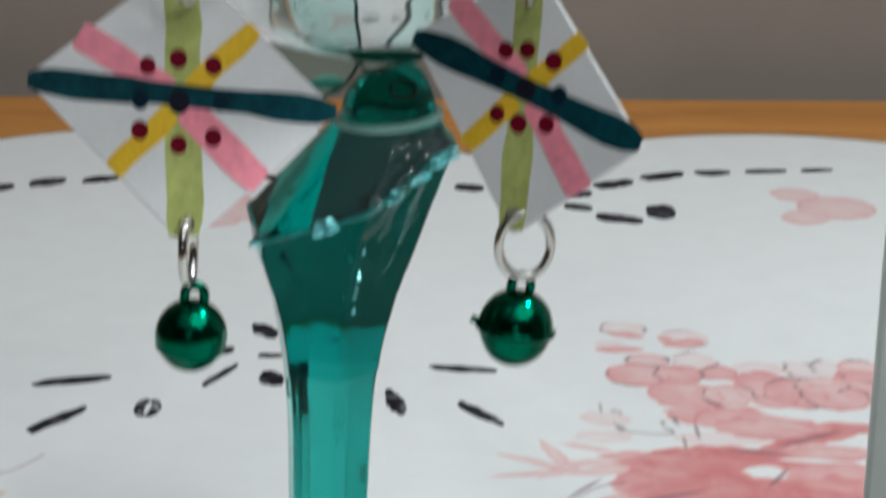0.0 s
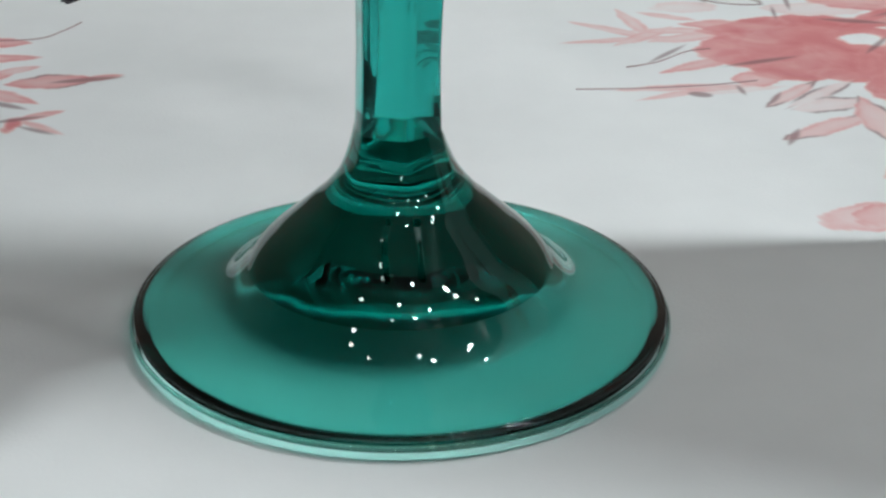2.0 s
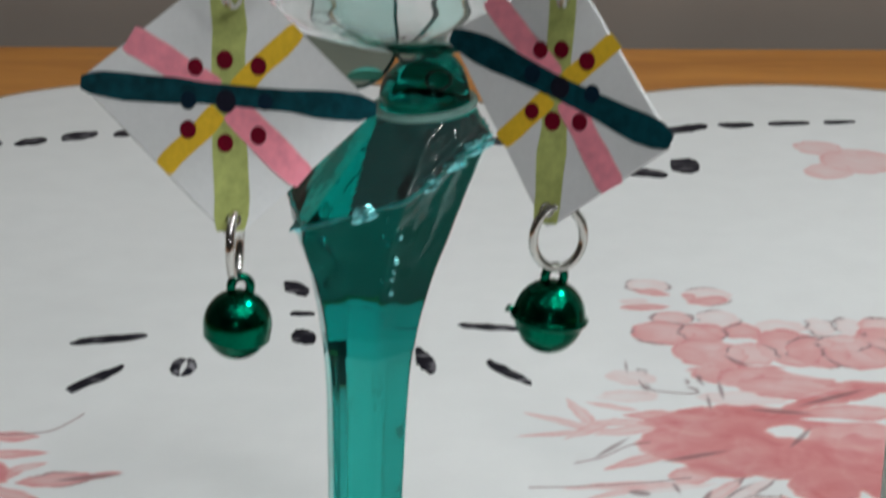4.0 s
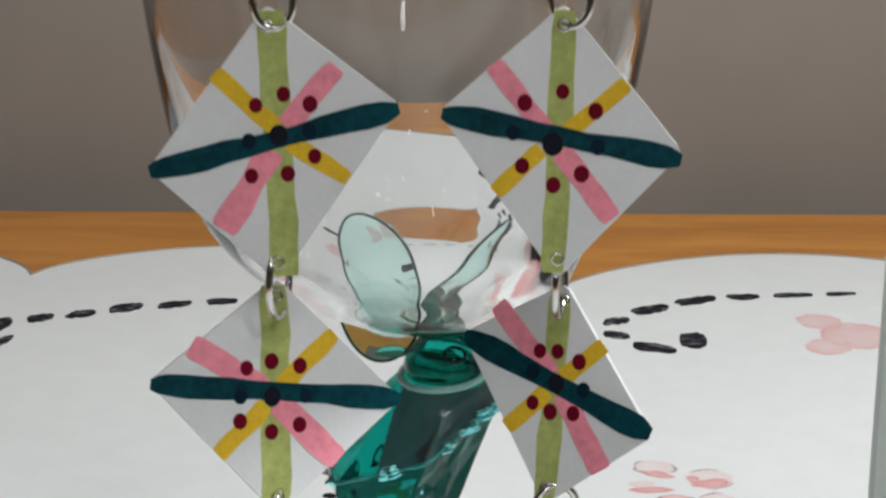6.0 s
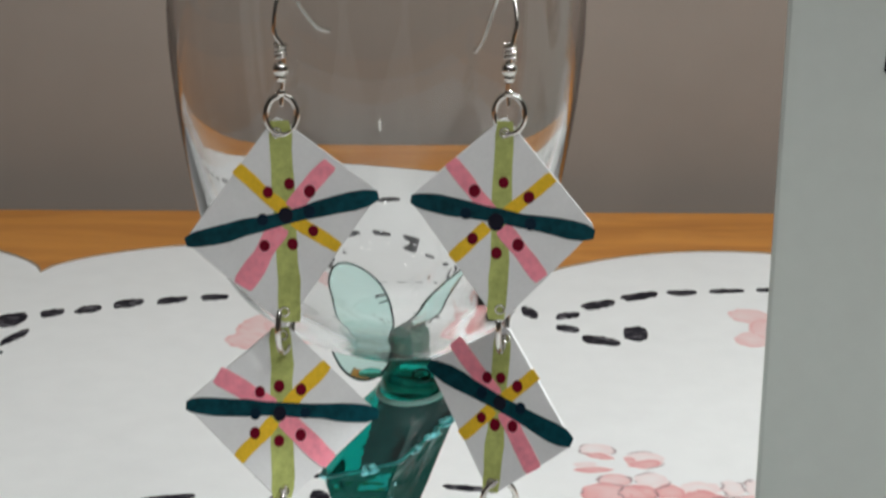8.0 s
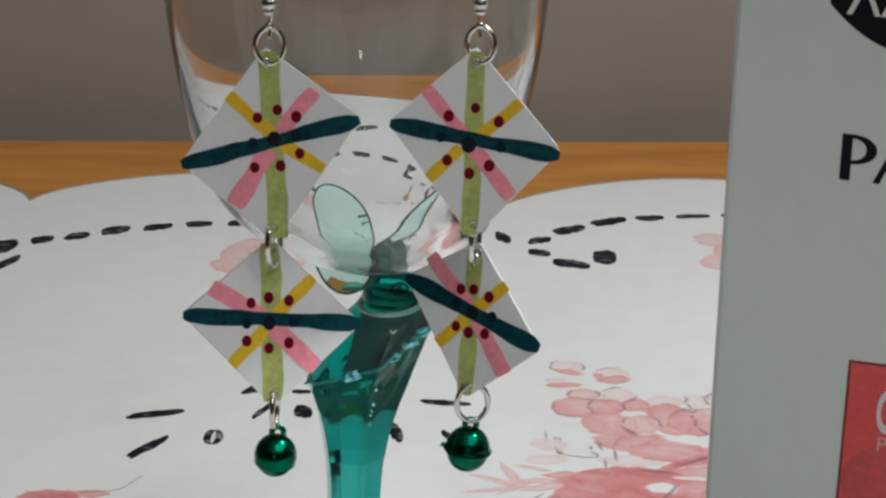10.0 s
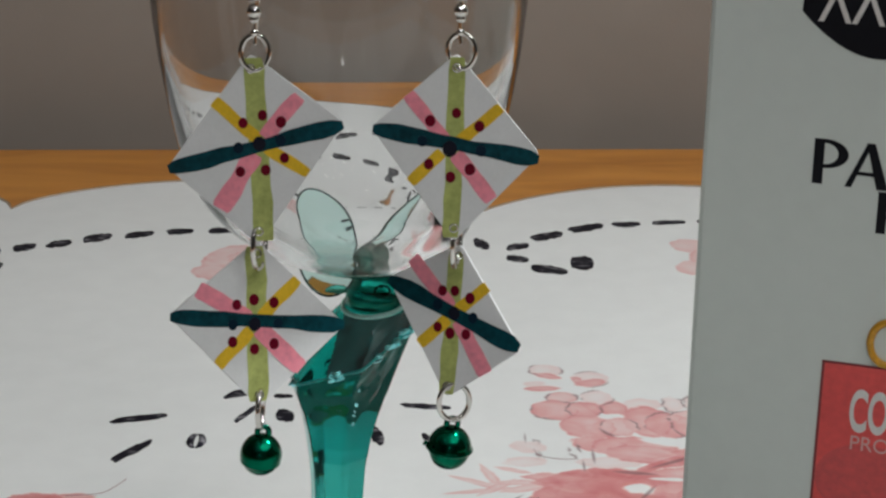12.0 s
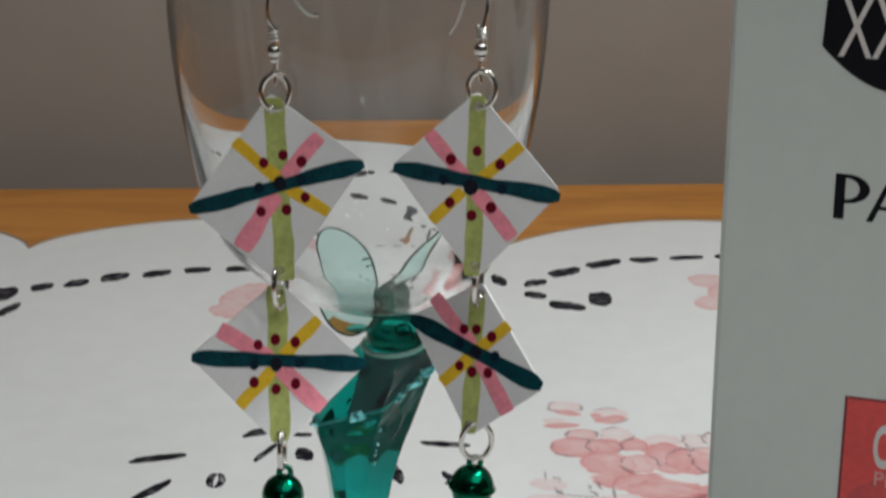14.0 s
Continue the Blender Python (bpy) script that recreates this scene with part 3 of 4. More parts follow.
STEMS = [[(38.0, 103.0), (44.0, 106.0), (50.0, 112.0), (55.0, 114.0)], [(28.0, 91.0), (40.0, 92.0), (52.0, 94.0), (62.0, 97.0)],
         [(-86.0, 112.0), (-76.0, 114.0), (-72.0, 119.0), (-69.5, 124.0)], [(55.0, 148.0), (57.0, 143.0), (63.0, 141.0), (68.0, 141.0)]]
for line in STEMS:
    pts = [(p[0] * MM, p[1] * MM, 0.0001) for p in smooth_line(line)]
    part("painted_stem", tube_mesh(pts, 0.00011, 6), LINE, cloth)

# ---- goblet ----
goblet = tagged(new("goblet"), "glass goblet with clear bowl and sea-green stem and foot", "goblet")
under = smooth_line([(0.0102, 0, 0.0003, 0, 0), (0.0100, 0, 0.0085, 0, 0), (0.0078, 0, 0.0155, 0, 0), (0.0042, 0, 0.0205, 0, 0), (0.0019, 0, 0.0265, 0, 0), (0.0008, 0, 0.0335, 0, 0)], 5)
rim_rings = smooth_line([(0.0006, 0, 0.0345, 0, 0), (0.0010, 0, 0.0360, 0, 0), (0.0022, 0, 0.0370, 0, 0), (0.0034, 0, 0.0366, 0, 0), (0.0040, 0, 0.0345, 0, 0), (0.0046, 0, 0.0300, 0, 0), (0.0060, 0, 0.0252, 0, 0), (0.0097, 0, 0.0212, 0, 0)], 5)
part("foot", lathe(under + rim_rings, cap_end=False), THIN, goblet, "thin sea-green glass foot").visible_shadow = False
# tints of the one foot glass draw the rim's light and dark bands
lip = smooth_line([(0.0003, 0, 0.0366, 0, 0), (0.0004, 0, 0.0376, 0, 0), (0.0012, 0, 0.0379, 0, 0), (0.0020, 0, 0.0377, 0, 0), (0.0023, 0, 0.0374, 0, 0)], 4)
part("foot_lip", lathe(lip + [(0.0012, 0, 0.0371, 0, 0)], cap_start=False, cap_end=False), LIP, goblet, "pale outer lip of the foot")
line = [(0.0369 * math.cos(a), 0.0369 * math.sin(a), 0.0030) for a in np.linspace(0, math.tau, 120, endpoint=False)]
part("foot_edge", tube_mesh(line, 0.00030, 8, closed=True), DARK, goblet, "polished upper edge of the foot, tinted dark as a drawn line")
base_rings = smooth_line([(0.0097, 0, 0.0212, 0, 0), (0.0127, 0, 0.0187, 0, 0), (0.0179, 0, 0.0130, 0, 0), (0.0205, 0, 0.0103, 0, 0), (0.0239, -0.0001, 0.0079, 0, 0.05), (0.0297, -0.0003, 0.0060, 0, 0.6)], 6)
cut = 18
part("stem_neck", lathe(base_rings[cut:], cap_start=False, cap_end=False), MID, goblet, "sea-green glass neck above the cone")
part("stem_base", lathe(base_rings[:cut + 1], cap_start=False, cap_end=False), DEEP, goblet, "thick green glass cone above the foot, colour darkened for its depth")
stem_rings = smooth_line([(0.0297, -0.0003, 0.0060, 0, 0.6), (0.040, -0.0002, 0.0057, 0, 1), (0.050, 0.0, 0.0059, 0, 1), (0.060, 0.0002, 0.0062, 0, 1), (0.068, 0.0003, 0.0069, 0.0, 1),
                          (0.0775, 0.0006, 0.0087, 0.02, 1), (0.0870, 0.0012, 0.0118, 0.15, 1), (0.0935, 0.0025, 0.0138, 0.34, 1), (0.0960, 0.0032, 0.0146, 0.44, 1)], 12)
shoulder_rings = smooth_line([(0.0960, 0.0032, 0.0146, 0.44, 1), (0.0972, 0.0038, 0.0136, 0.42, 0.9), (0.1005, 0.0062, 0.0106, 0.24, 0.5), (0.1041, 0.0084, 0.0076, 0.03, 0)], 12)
shoulder = part("shoulder", lathe(shoulder_rings, sides=168, cap_start=False, rough_from=0.066), REFLECTION, goblet, "oblique cut shoulder of the stem, greyed in front for reflections, green at its sides")
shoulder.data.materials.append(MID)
# front faces carry the grey of a reflected wall in their colour; sides stay green
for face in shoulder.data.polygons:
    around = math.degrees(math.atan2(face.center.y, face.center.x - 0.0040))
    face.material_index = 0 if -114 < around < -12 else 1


def ridge_at(a, size=1.0):
    """A point of the oblique cut's rim at the angle a round the stem."""
    flat_side = math.cos(math.pi / 6) / math.cos(((a + 0.30) % (math.pi / 3)) - math.pi / 6)
    rr = size * 0.0146 * flat_side * 1.06
    x, y = rr * math.cos(a), rr * math.sin(a)
    return Vector((0.0032 + x, y, 0.0960 + 0.44 * (x + 0.4 * y)))


# opaque bead on the ridge, its bright highlight put into the teal colour
ridge = []
for k in range(120):
    a = k * math.tau / 120
    bend = noise.noise(Vector((math.cos(a), math.sin(a), 0.3)) * 9)
    ridge.append(ridge_at(a, 1 + 0.02 * bend) + Vector((0, 0, 0.0003 * bend)))
part("shoulder_edge", tube_mesh(ridge, [0.00034 + 0.0002 * noise.noise(p * 500) for p in ridge], 8, closed=True), EDGE, goblet, "polished ridge of the oblique cut, coloured teal for its sparkle")


def ridge_glint(rnd, k):
    """One sharp bit of cyan metal, added as a glint at the front of the ridge, or at the corner below it."""
    if k % 3:
        a = -math.pi / 2 + rnd.choice((-0.95, -0.30, -0.15, 0.45, 0.60, 0.75, 0.90, 1.1)) + rnd.uniform(-0.12, 0.12)
        at = ridge_at(a, 1.01) + Vector((0, 0, rnd.uniform(-0.0009, 0.0007)))
        size = Vector((rnd.uniform(0.0008, 0.0022), 0.0004, rnd.uniform(0.0003, 0.0007)))
    else:
        z = rnd.uniform(0.079, 0.0945)
        rr = 0.0088 + (z - 0.0775) * 0.31
        a = -math.pi / 2 + rnd.choice((0.20, 0.34)) + rnd.uniform(-0.03, 0.03)
        at = Vector((0.0012 + rr * math.cos(a), rr * math.sin(a), z))
        size = Vector((rnd.uniform(0.0002, 0.0005), 0.0003, rnd.uniform(0.0003, 0.0008)))
    bm = bmesh.new()
    bmesh.ops.create_icosphere(bm, subdivisions=1, radius=1.0)
    turn = Euler((rnd.uniform(0, 6), rnd.uniform(0, 6), rnd.uniform(0, 6))).to_matrix()
    lean = Matrix.Rotation(-0.42, 3, "Y")
    for v in bm.verts:
        p = turn @ v.co
        v.co = at + lean @ Vector((p.x * size.x, p.y * size.y, p.z * size.z))
    return bm


# added bits: the cut glass's sparkle is put into their cyan metal colour
glint_random = random.Random(5)
for k in range(46):
    part("ridge_glint", ridge_glint(glint_random, k), GLINT, goblet, smooth=False)
collar = [(0.0086 + 0.0070 * math.cos(a), 0.0085 * math.sin(a), 0.1048 + 0.0006 * math.cos(a)) for a in np.linspace(0, math.tau, 40, endpoint=False)]
part("collar", tube_mesh(collar, 0.0006, 8, closed=True), FROST, goblet, "pale glass ring round the bud")
cut = 48
part("stem_flare", lathe(stem_rings[cut:], sides=168, cap_start=False, cap_end=False, rough_from=0.066), FLARE, goblet, "thick flared facets of the stem, cut obliquely")
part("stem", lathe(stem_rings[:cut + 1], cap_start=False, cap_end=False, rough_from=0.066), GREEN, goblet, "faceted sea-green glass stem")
bud = smooth_line([(0.1046, 0.0086, 0.0060, 0, 0.1), (0.1058, 0.0086, 0.0066, 0, 0.3), (0.1082, 0.0087, 0.0061, 0, 0.4), (0.1104, 0.0090, 0.0047, 0.05, 0.3), (0.1119, 0.0092, 0.0028, 0.08, 0), (0.1124, 0.0093, 0.0003, 0, 0)], 5)
part("bud", lathe(bud), BUD, goblet, "dark green glass bud at the top of the stem")
# added dark tube that draws a refraction seen in the bud
swirl = [(0.0106 + 0.0017 * math.cos(a), -0.0054 + 0.0008 * math.sin(a), 0.1096 + 0.0011 * math.sin(a)) for a in np.linspace(0, math.tau, 24, endpoint=False)]
part("refraction_ring", tube_mesh(swirl, 0.00032, 8, closed=True), DEEP, goblet, "dark ring drawn for a refraction in the glass bud")


def bowl_axis(z):
    """The bowl leans over from the stem's oblique top to its own upright axis."""
    return 0.0012 + 0.0074 * max(0.0, 1 - (z - 0.1128) / 0.020) ** 1.5


outer = smooth_line([(0.1130, 0.0005), (0.1133, 0.0060), (0.1152, 0.0130), (0.1187, 0.0205), (0.1240, 0.0264), (0.1305, 0.0304), (0.1430, 0.0350), (0.160, 0.0383), (0.175, 0.0400), (0.185, 0.0403), (0.1938, 0.0401)], 8)
inner = smooth_line([(0.1938, 0.0393), (0.185, 0.0393), (0.175, 0.0387), (0.160, 0.0366), (0.1430, 0.0322), (0.1305, 0.0256), (0.1240, 0.0203), (0.1200, 0.0156), (0.1179, 0.0110), (0.1169, 0.0058), (0.1167, 0.0005)], 8)
rings = [(z, bowl_axis(z), max(r, 0.0004), 0, 0) for z, r in outer] + [(0.19415, 0.0012, 0.0399, 0, 0), (0.19415, 0.0012, 0.0395, 0, 0)] + [(z, bowl_axis(z), max(r, 0.0004), 0, 0) for z, r in inner]
bowl_mesh = lathe(rings)
bowl_mesh.verts.ensure_lookup_table()
for v in bowl_mesh.verts[96 * (len(outer) + 2):]:
    # the hollow sits a little off the axis, so that the lower wall is thicker on one side
    v.co.y -= 0.0009 * min(1.0, max(0.0, (0.148 - v.co.z) / 0.022))
part("bowl", bowl_mesh, CLEAR, goblet, "clear glass bowl with thin rim")


def leaf_shape(base, tip, half, depth, swing):
    """The edge line of a thin leaf shape that stands for a refraction in the bowl."""
    b, t = Vector(base), Vector(tip)
    up = t - b
    side = Vector((up.z, 0, -up.x)).normalized()
    edge = []
    for k in range(48):
        a = k * math.tau / 48
        s = 0.5 - 0.5 * math.cos(a)
        w = half * math.sin(a) * (1.2 - 0.4 * s)
        edge.append(b + up * s + side * (w + swing * math.sin(math.pi * s)) + Vector((0, depth * math.sin(math.pi * s), 0)))
    return edge


# added sheet and dark outline in place of the stem's refracted image
def refraction_leaf(base, tip, half, depth, swing, mat, label):
    edge = leaf_shape(base, tip, half, depth, swing)
    bm = bmesh.new()
    front = [bm.verts.new(p + Vector((0, -0.0004, 0))) for p in edge]
    back = [bm.verts.new(p + Vector((0, 0.0004, 0))) for p in edge]
    n = len(edge)
    for i in range(1, n // 2):
        j = n - i
        f = (front[i], front[i + 1], front[(j - 1) % n], front[j % n]) if i + 1 != j - 1 else (front[i], front[i + 1], front[j])
        g = (back[i], back[i + 1], back[(j - 1) % n], back[j % n]) if i + 1 != j - 1 else (back[i], back[i + 1], back[j])
        bm.faces.new(f), bm.faces.new(g[::-1])
    bm.faces.new((front[0], front[1], front[n - 1])), bm.faces.new((back[n - 1], back[1], back[0]))
    for i in range(n):
        bm.faces.new((front[i], back[i], back[(i + 1) % n], front[(i + 1) % n]))
    leaf = part("refraction_leaf", bm, mat, goblet, label)
    if mat == PALE:
        part("leaf_edge", tube_mesh(edge, 0.00028, 8, closed=True), DARK, leaf)


refraction_leaf((0.0010, -0.005, 0.1088), (-0.0074, 0.011, 0.1258), 0.0068, 0.001, 0.0004, PALE, "pale green leaf shape with dark edge, drawn for a refraction in the bowl")
refraction_leaf((0.0050, -0.005, 0.1126), (0.0212, 0.012, 0.1237), 0.0026, 0.001, 0.0014, PALE, "pale green leaf shape with dark edge, drawn for a refraction in the bowl")
refraction_leaf((0.0030, -0.0070, 0.1106), (-0.0020, -0.0066, 0.1102), 0.0009, -0.0005, 0.0004, REFRACTED, "small sea-green leaf shape, drawn for green refracted in the bowl")

# ---- earrings ----
PLATES = [
  dict(centre=(-12.6, -40.2, 153.4), lean=(0.00, 0.04),
    corners=[(-1.8, 17.8), (16.4, 4.3), (-0.4, -20.8), (-18.3, -5.1)],
    stripes=[('g', -1.2, 17.0, 0.6, -19.8, 4.0), ('t', -18.1, -5.4, 16.2, 4.0, 3.2), ('y', -8.9, 8.4, -1.0, 2.6, 2.5), ('y', 3.7, -2.2, 9.3, -5.9, 2.5), ('p', 7.7, 9.5, 2.5, 3.6, 3.1), ('p', -2.9, -5.8, -8.0, -13.4, 3.8)],
    dots=[(-3.3, 4.1), (0.5, 5.7), (4.1, 4.4), (4.7, -2.8), (1.0, -5.3), (-4.0, -5.7), (-0.2, -0.0), (-4.3, -0.9), (4.0, 0.7)]),
  dict(centre=(-14.6, -40.0, 115.2), lean=(0.42, 0.32),
    corners=[(0.3, 16.9), (19.4, -0.3), (1.2, -16.8), (-17.7, 1.9)],
    stripes=[('g', -0.1, 15.8, 1.0, -15.6, 4.3), ('t', -17.5, 1.7, 19.2, -0.3, 3.2), ('y', 9.0, 9.1, 3.5, 3.7, 2.6), ('y', -2.4, -3.4, -7.6, -8.3, 2.6), ('p', -11.9, 7.1, -3.5, 2.9, 3.5), ('p', 2.2, -2.5, 10.0, -9.1, 3.8)],
    dots=[(-3.8, 4.0), (-0.2, 5.0), (4.0, 4.4), (-4.6, -3.5), (-0.0, -5.0), (4.1, -4.0), (0.0, 0.0), (-4.6, -0.0), (4.9, 0.1)]),
  dict(centre=(24.5, -40.2, 153.0), lean=(0.00, 0.04),
    corners=[(1.2, 18.8), (17.7, -1.1), (1.0, -19.2), (-15.5, 3.9)],
    stripes=[('g', 1.2, 18.0, 0.5, -18.3, 3.4), ('t', -15.1, 3.8, 17.5, -2.2, 3.3), ('y', 9.9, 8.2, 3.6, 2.7, 2.4), ('y', -4.4, -2.3, -7.7, -7.1, 2.4), ('p', -8.2, 10.7, -1.5, 2.6, 2.8), ('p', 3.2, -3.1, 8.4, -10.5, 3.1)],
    dots=[(-3.9, 5.4), (1.2, 7.0), (5.7, 4.4), (-4.1, -3.3), (0.2, -5.9), (4.0, -4.3), (0.0, -0.2), (-5.4, 1.3), (6.1, -0.5)]),
  dict(centre=(26.3, -36.0, 116.2), lean=(-0.42, 0.30),
    corners=[(1.0, 14.6), (14.3, -6.6), (-1.7, -17.1), (-14.9, 7.2)],
    stripes=[('g', 0.3, 12.8, -1.7, -16.3, 3.5), ('t', -14.6, 6.9, 14.0, -6.3, 3.5), ('y', 7.0, 6.0, 2.1, 2.1, 2.5), ('y', -4.1, -2.7, -7.7, -6.3, 2.6), ('p', -9.4, 11.4, -2.3, 3.3, 3.1), ('p', 2.6, -3.8, 6.8, -11.8, 3.4)],
    dots=[(-2.7, 4.9), (0.0, 4.9), (3.3, 3.5), (-3.7, -2.6), (-1.0, -3.8), (2.5, -3.9), (-0.1, 0.3), (-3.7, 2.0), (4.0, -0.5)])]


def flat(points, y0, y1):
    """A flat piece upright in x and z, between two depths."""
    bm = slab(points, 0.0, 1.0)
    for v in bm.verts:
        v.co = Vector((v.co.x, y0 if v.co.z > 0.5 else y1, v.co.y))
    return bm


def rounded(points, cut):
    out = []
    n = len(points)
    for i in range(n):
        p, a, b = Vector(points[i]), Vector(points[i - 1]), Vector(points[(i + 1) % n])
        u, v = (a - p).normalized() * cut, (b - p).normalized() * cut
        out += [tuple(p + u), tuple(p + (u + v) * 0.25), tuple(p + v)]
    return out


def length_in(d):
    """Waves of an uneven brush edge along a stripe of d mm."""
    return d.length / 4.5


def plate(spec, parent, seed):
    rnd = random.Random(seed)
    lean_x, lean_z = spec["lean"]
    out = Vector((lean_x, -1, lean_z)).normalized()
    side = (Vector((1, 0, 0)) - out * out.x).normalized()
    basis = Matrix((side, -out, side.cross(-out))).transposed().to_4x4()
    ob = part("plate", flat(rounded([(x * MM, z * MM) for x, z in spec["corners"]], 0.0011), -0.0005, 0.0005), PLATE, parent, "milky white diamond-shaped plastic plate with painted flower", smooth=False)
    ob.matrix_basis = Matrix.Translation(Vector(spec["centre"]) * MM) @ basis
    order = {"g": 0, "y": 1, "p": 2, "t": 3}
    for i, (kind, x0, z0, x1, z1, w) in enumerate(spec["stripes"]):
        a, b = Vector((x0, z0)), Vector((x1, z1))
        if kind in "yp":
            middle = Vector(spec["dots"][6])
            if (a - middle).length < (b - middle).length:
                a, b = b, a
            b = middle + (b - middle) * 0.35
        d = (b - a)
        side = Vector((-d.y, d.x)).normalized() * w / 2
        ends = ((0, 0.80), (0.06, 0.98), (0.3, 1), (0.55, 0.93), (0.8, 1.02), (0.95, 0.98), (1, 0.80)) if kind != "t" else ((0, 0.45), (0.04, 0.85), (0.16, 1.1), (0.45, 0.80), (0.62, 0.78), (0.85, 1.1), (0.95, 0.95), (1, 0.5))
        shape = [(s, float(np.interp(s, [e[0] for e in ends], [e[1] for e in ends]))) for s in (0, 0.03, 0.07, 0.14, 0.22, 0.31, 0.4, 0.5, 0.6, 0.7, 0.79, 0.87, 0.94, 0.975, 1)]
        drift = rnd.uniform(0, 50)
        left = [a + d * s + side * (k + 0.20 * noise.noise(Vector((drift, s * length_in(d), 0)))) for s, k in shape]
        right = [a + d * s - side * (k + 0.20 * noise.noise(Vector((drift + 9, s * length_in(d), 0)))) for s, k in reversed(shape)]
        y = -0.00053 - 0.00002 * order[kind] - 0.000003 * i
        part("painted_stripe", flat([(p.x * MM, p.y * MM) for p in left + right], y, -0.0005), PAINT[kind], ob, smooth=False)
    # no hole is bored: a silver ring stands for its bright highlight
    for (x, z), (x2, z2) in ((spec["corners"][0], spec["corners"][2]), (spec["corners"][2], spec["corners"][0])):
        hx, hz = x + (x2 - x) * 0.075, z + (z2 - z) * 0.075
        eye = [(hx * MM + 0.0008 * math.cos(a), -0.00062, hz * MM + 0.0008 * math.sin(a)) for a in np.linspace(0, math.tau, 16, endpoint=False)]
        part("hole_edge", tube_mesh(eye, 0.00022, 6, closed=True), SILVER, ob)
    for i, (x, z) in enumerate(spec["dots"]):
        r = (1.35 if i == 6 else 1.0) * rnd.uniform(0.95, 1.12)
        pts = [((x + r * math.cos(a) * 0.95) * MM, (z + r * math.sin(a) * 1.08) * MM) for a in np.linspace(0, math.tau, 18, endpoint=False)]
        part("painted_dot", flat(pts, -0.00064, -0.0005), SHADE if i > 6 else NIGHT if i == 6 else DOT, ob, smooth=False)
    return ob


def jump_ring(parent, centre, rx, turn, wire=0.00058, rz=None):
    c = Vector(centre)
    pts = [c + Matrix.Rotation(radians(turn), 3, "Z") @ Vector((rx * math.cos(a), 0, (rz or rx) * math.sin(a))) for a in np.linspace(0, math.tau, 28, endpoint=False)]
    return part("jump_ring", tube_mesh(pts, wire, 8, closed=True), SILVER, parent, "silver jump ring")


def bell(parent, centre, r, turn, lobed):
    c = Vector(centre)
    bm = bmesh.new()
    bmesh.ops.create_uvsphere(bm, u_segments=64, v_segments=48, radius=1.0)
    seam, proud = (-0.02, 0.10) if lobed else (-0.36, 0.045)
    for v in bm.verts:
        ridge = 1 + proud * math.exp(-((v.co.z - seam) / 0.07) ** 2)
        groove = 0.0
        if v.co.z < seam - 0.1:
            a = math.atan2(v.co.y, v.co.x)
            groove = 0.30 * max(0.0, math.cos(2 * a)) ** 24 * min(1.0, (seam - 0.1 - v.co.z) * 4)
            ridge *= 0.97
        v.co = Vector((v.co.x * r * (ridge - groove), v.co.y * r * (ridge - groove), v.co.z * r * (1.04 - groove)))
    body = part("bell", bm, BELL, parent, "shiny green metal jingle bell")
    body.matrix_basis = Matrix.Translation(c) @ Matrix.Rotation(radians(turn), 4, "Z") @ Matrix.Rotation(radians(6), 4, "Y")
    loop = [Vector((0.0012 * math.cos(a), 0, r * 1.04 + 0.0005 + 0.0013 * math.sin(a))) for a in np.linspace(-0.5, 3.64, 16)]
    part("bell_loop", tube_mesh(loop, 0.0006, 8), BELL, body)
    if not lobed:
        return body
    lobe = [Vector((-r * 0.98, 0, 0.0004)), Vector((-r * 1.15, 0, 0.0008)), Vector((-r * 1.2, 0, 0.0003))]
    part("bell_seam", tube_mesh(lobe, [0.0006, 0.0005, 0.0003], 6), BELL, body)
    return body


def earring(x, hook, upper, lower, ring_top, links, bell_at, bell_r, turns):
    ob = tagged(new("earring"), "earring of two painted plates and a green bell on the rim", "earring", "pair of earrings")
    ob.location = (0, 0, 0)
    wire = [(px * MM, py * MM, pz * MM) for px, py, pz in smooth_line(hook, 8)]
    part("ear_hook", tube_mesh(wire, 0.00042, 8), SILVER, ob, "silver fish-hook ear wire")
    coil = [(hook[-1][0] * MM + 0.00095 * math.cos(a), hook[-1][1] * MM + 0.00095 * math.sin(a), (hook[-1][2] + 8.3 + a * 0.125) * MM) for a in np.linspace(0, 3.5 * math.tau, 60)]
    part("coil", tube_mesh(coil, 0.00034, 6), SILVER, ob, "silver wire coil")
    for z, r in ((hook[-1][2] + 6.6, 1.45), (hook[-1][2] + 5.1, 1.0), (hook[-1][2] + 2.4, 0.8)):
        bm = bmesh.new()
        bmesh.ops.create_uvsphere(bm, u_segments=20, v_segments=12, radius=r * MM)
        bead = part("bead", bm, SILVER, ob, "small silver bead")
        bead.location = (hook[-1][0] * MM, hook[-1][1] * MM, z * MM)
    jump_ring(ob, ring_top, 0.0027, turns[0], rz=0.0035)
    for spec, seed in ((upper, 1), (lower, 2)):
        plate(spec, ob, seed + int(x * 1000))
    jump_ring(ob, links[0], 0.0050, turns[1], rz=0.0054)
    jump_ring(ob, links[1], 0.0032, turns[2], rz=0.0040)
    bell(ob, bell_at, bell_r, turns[3], x > 0)
    return ob


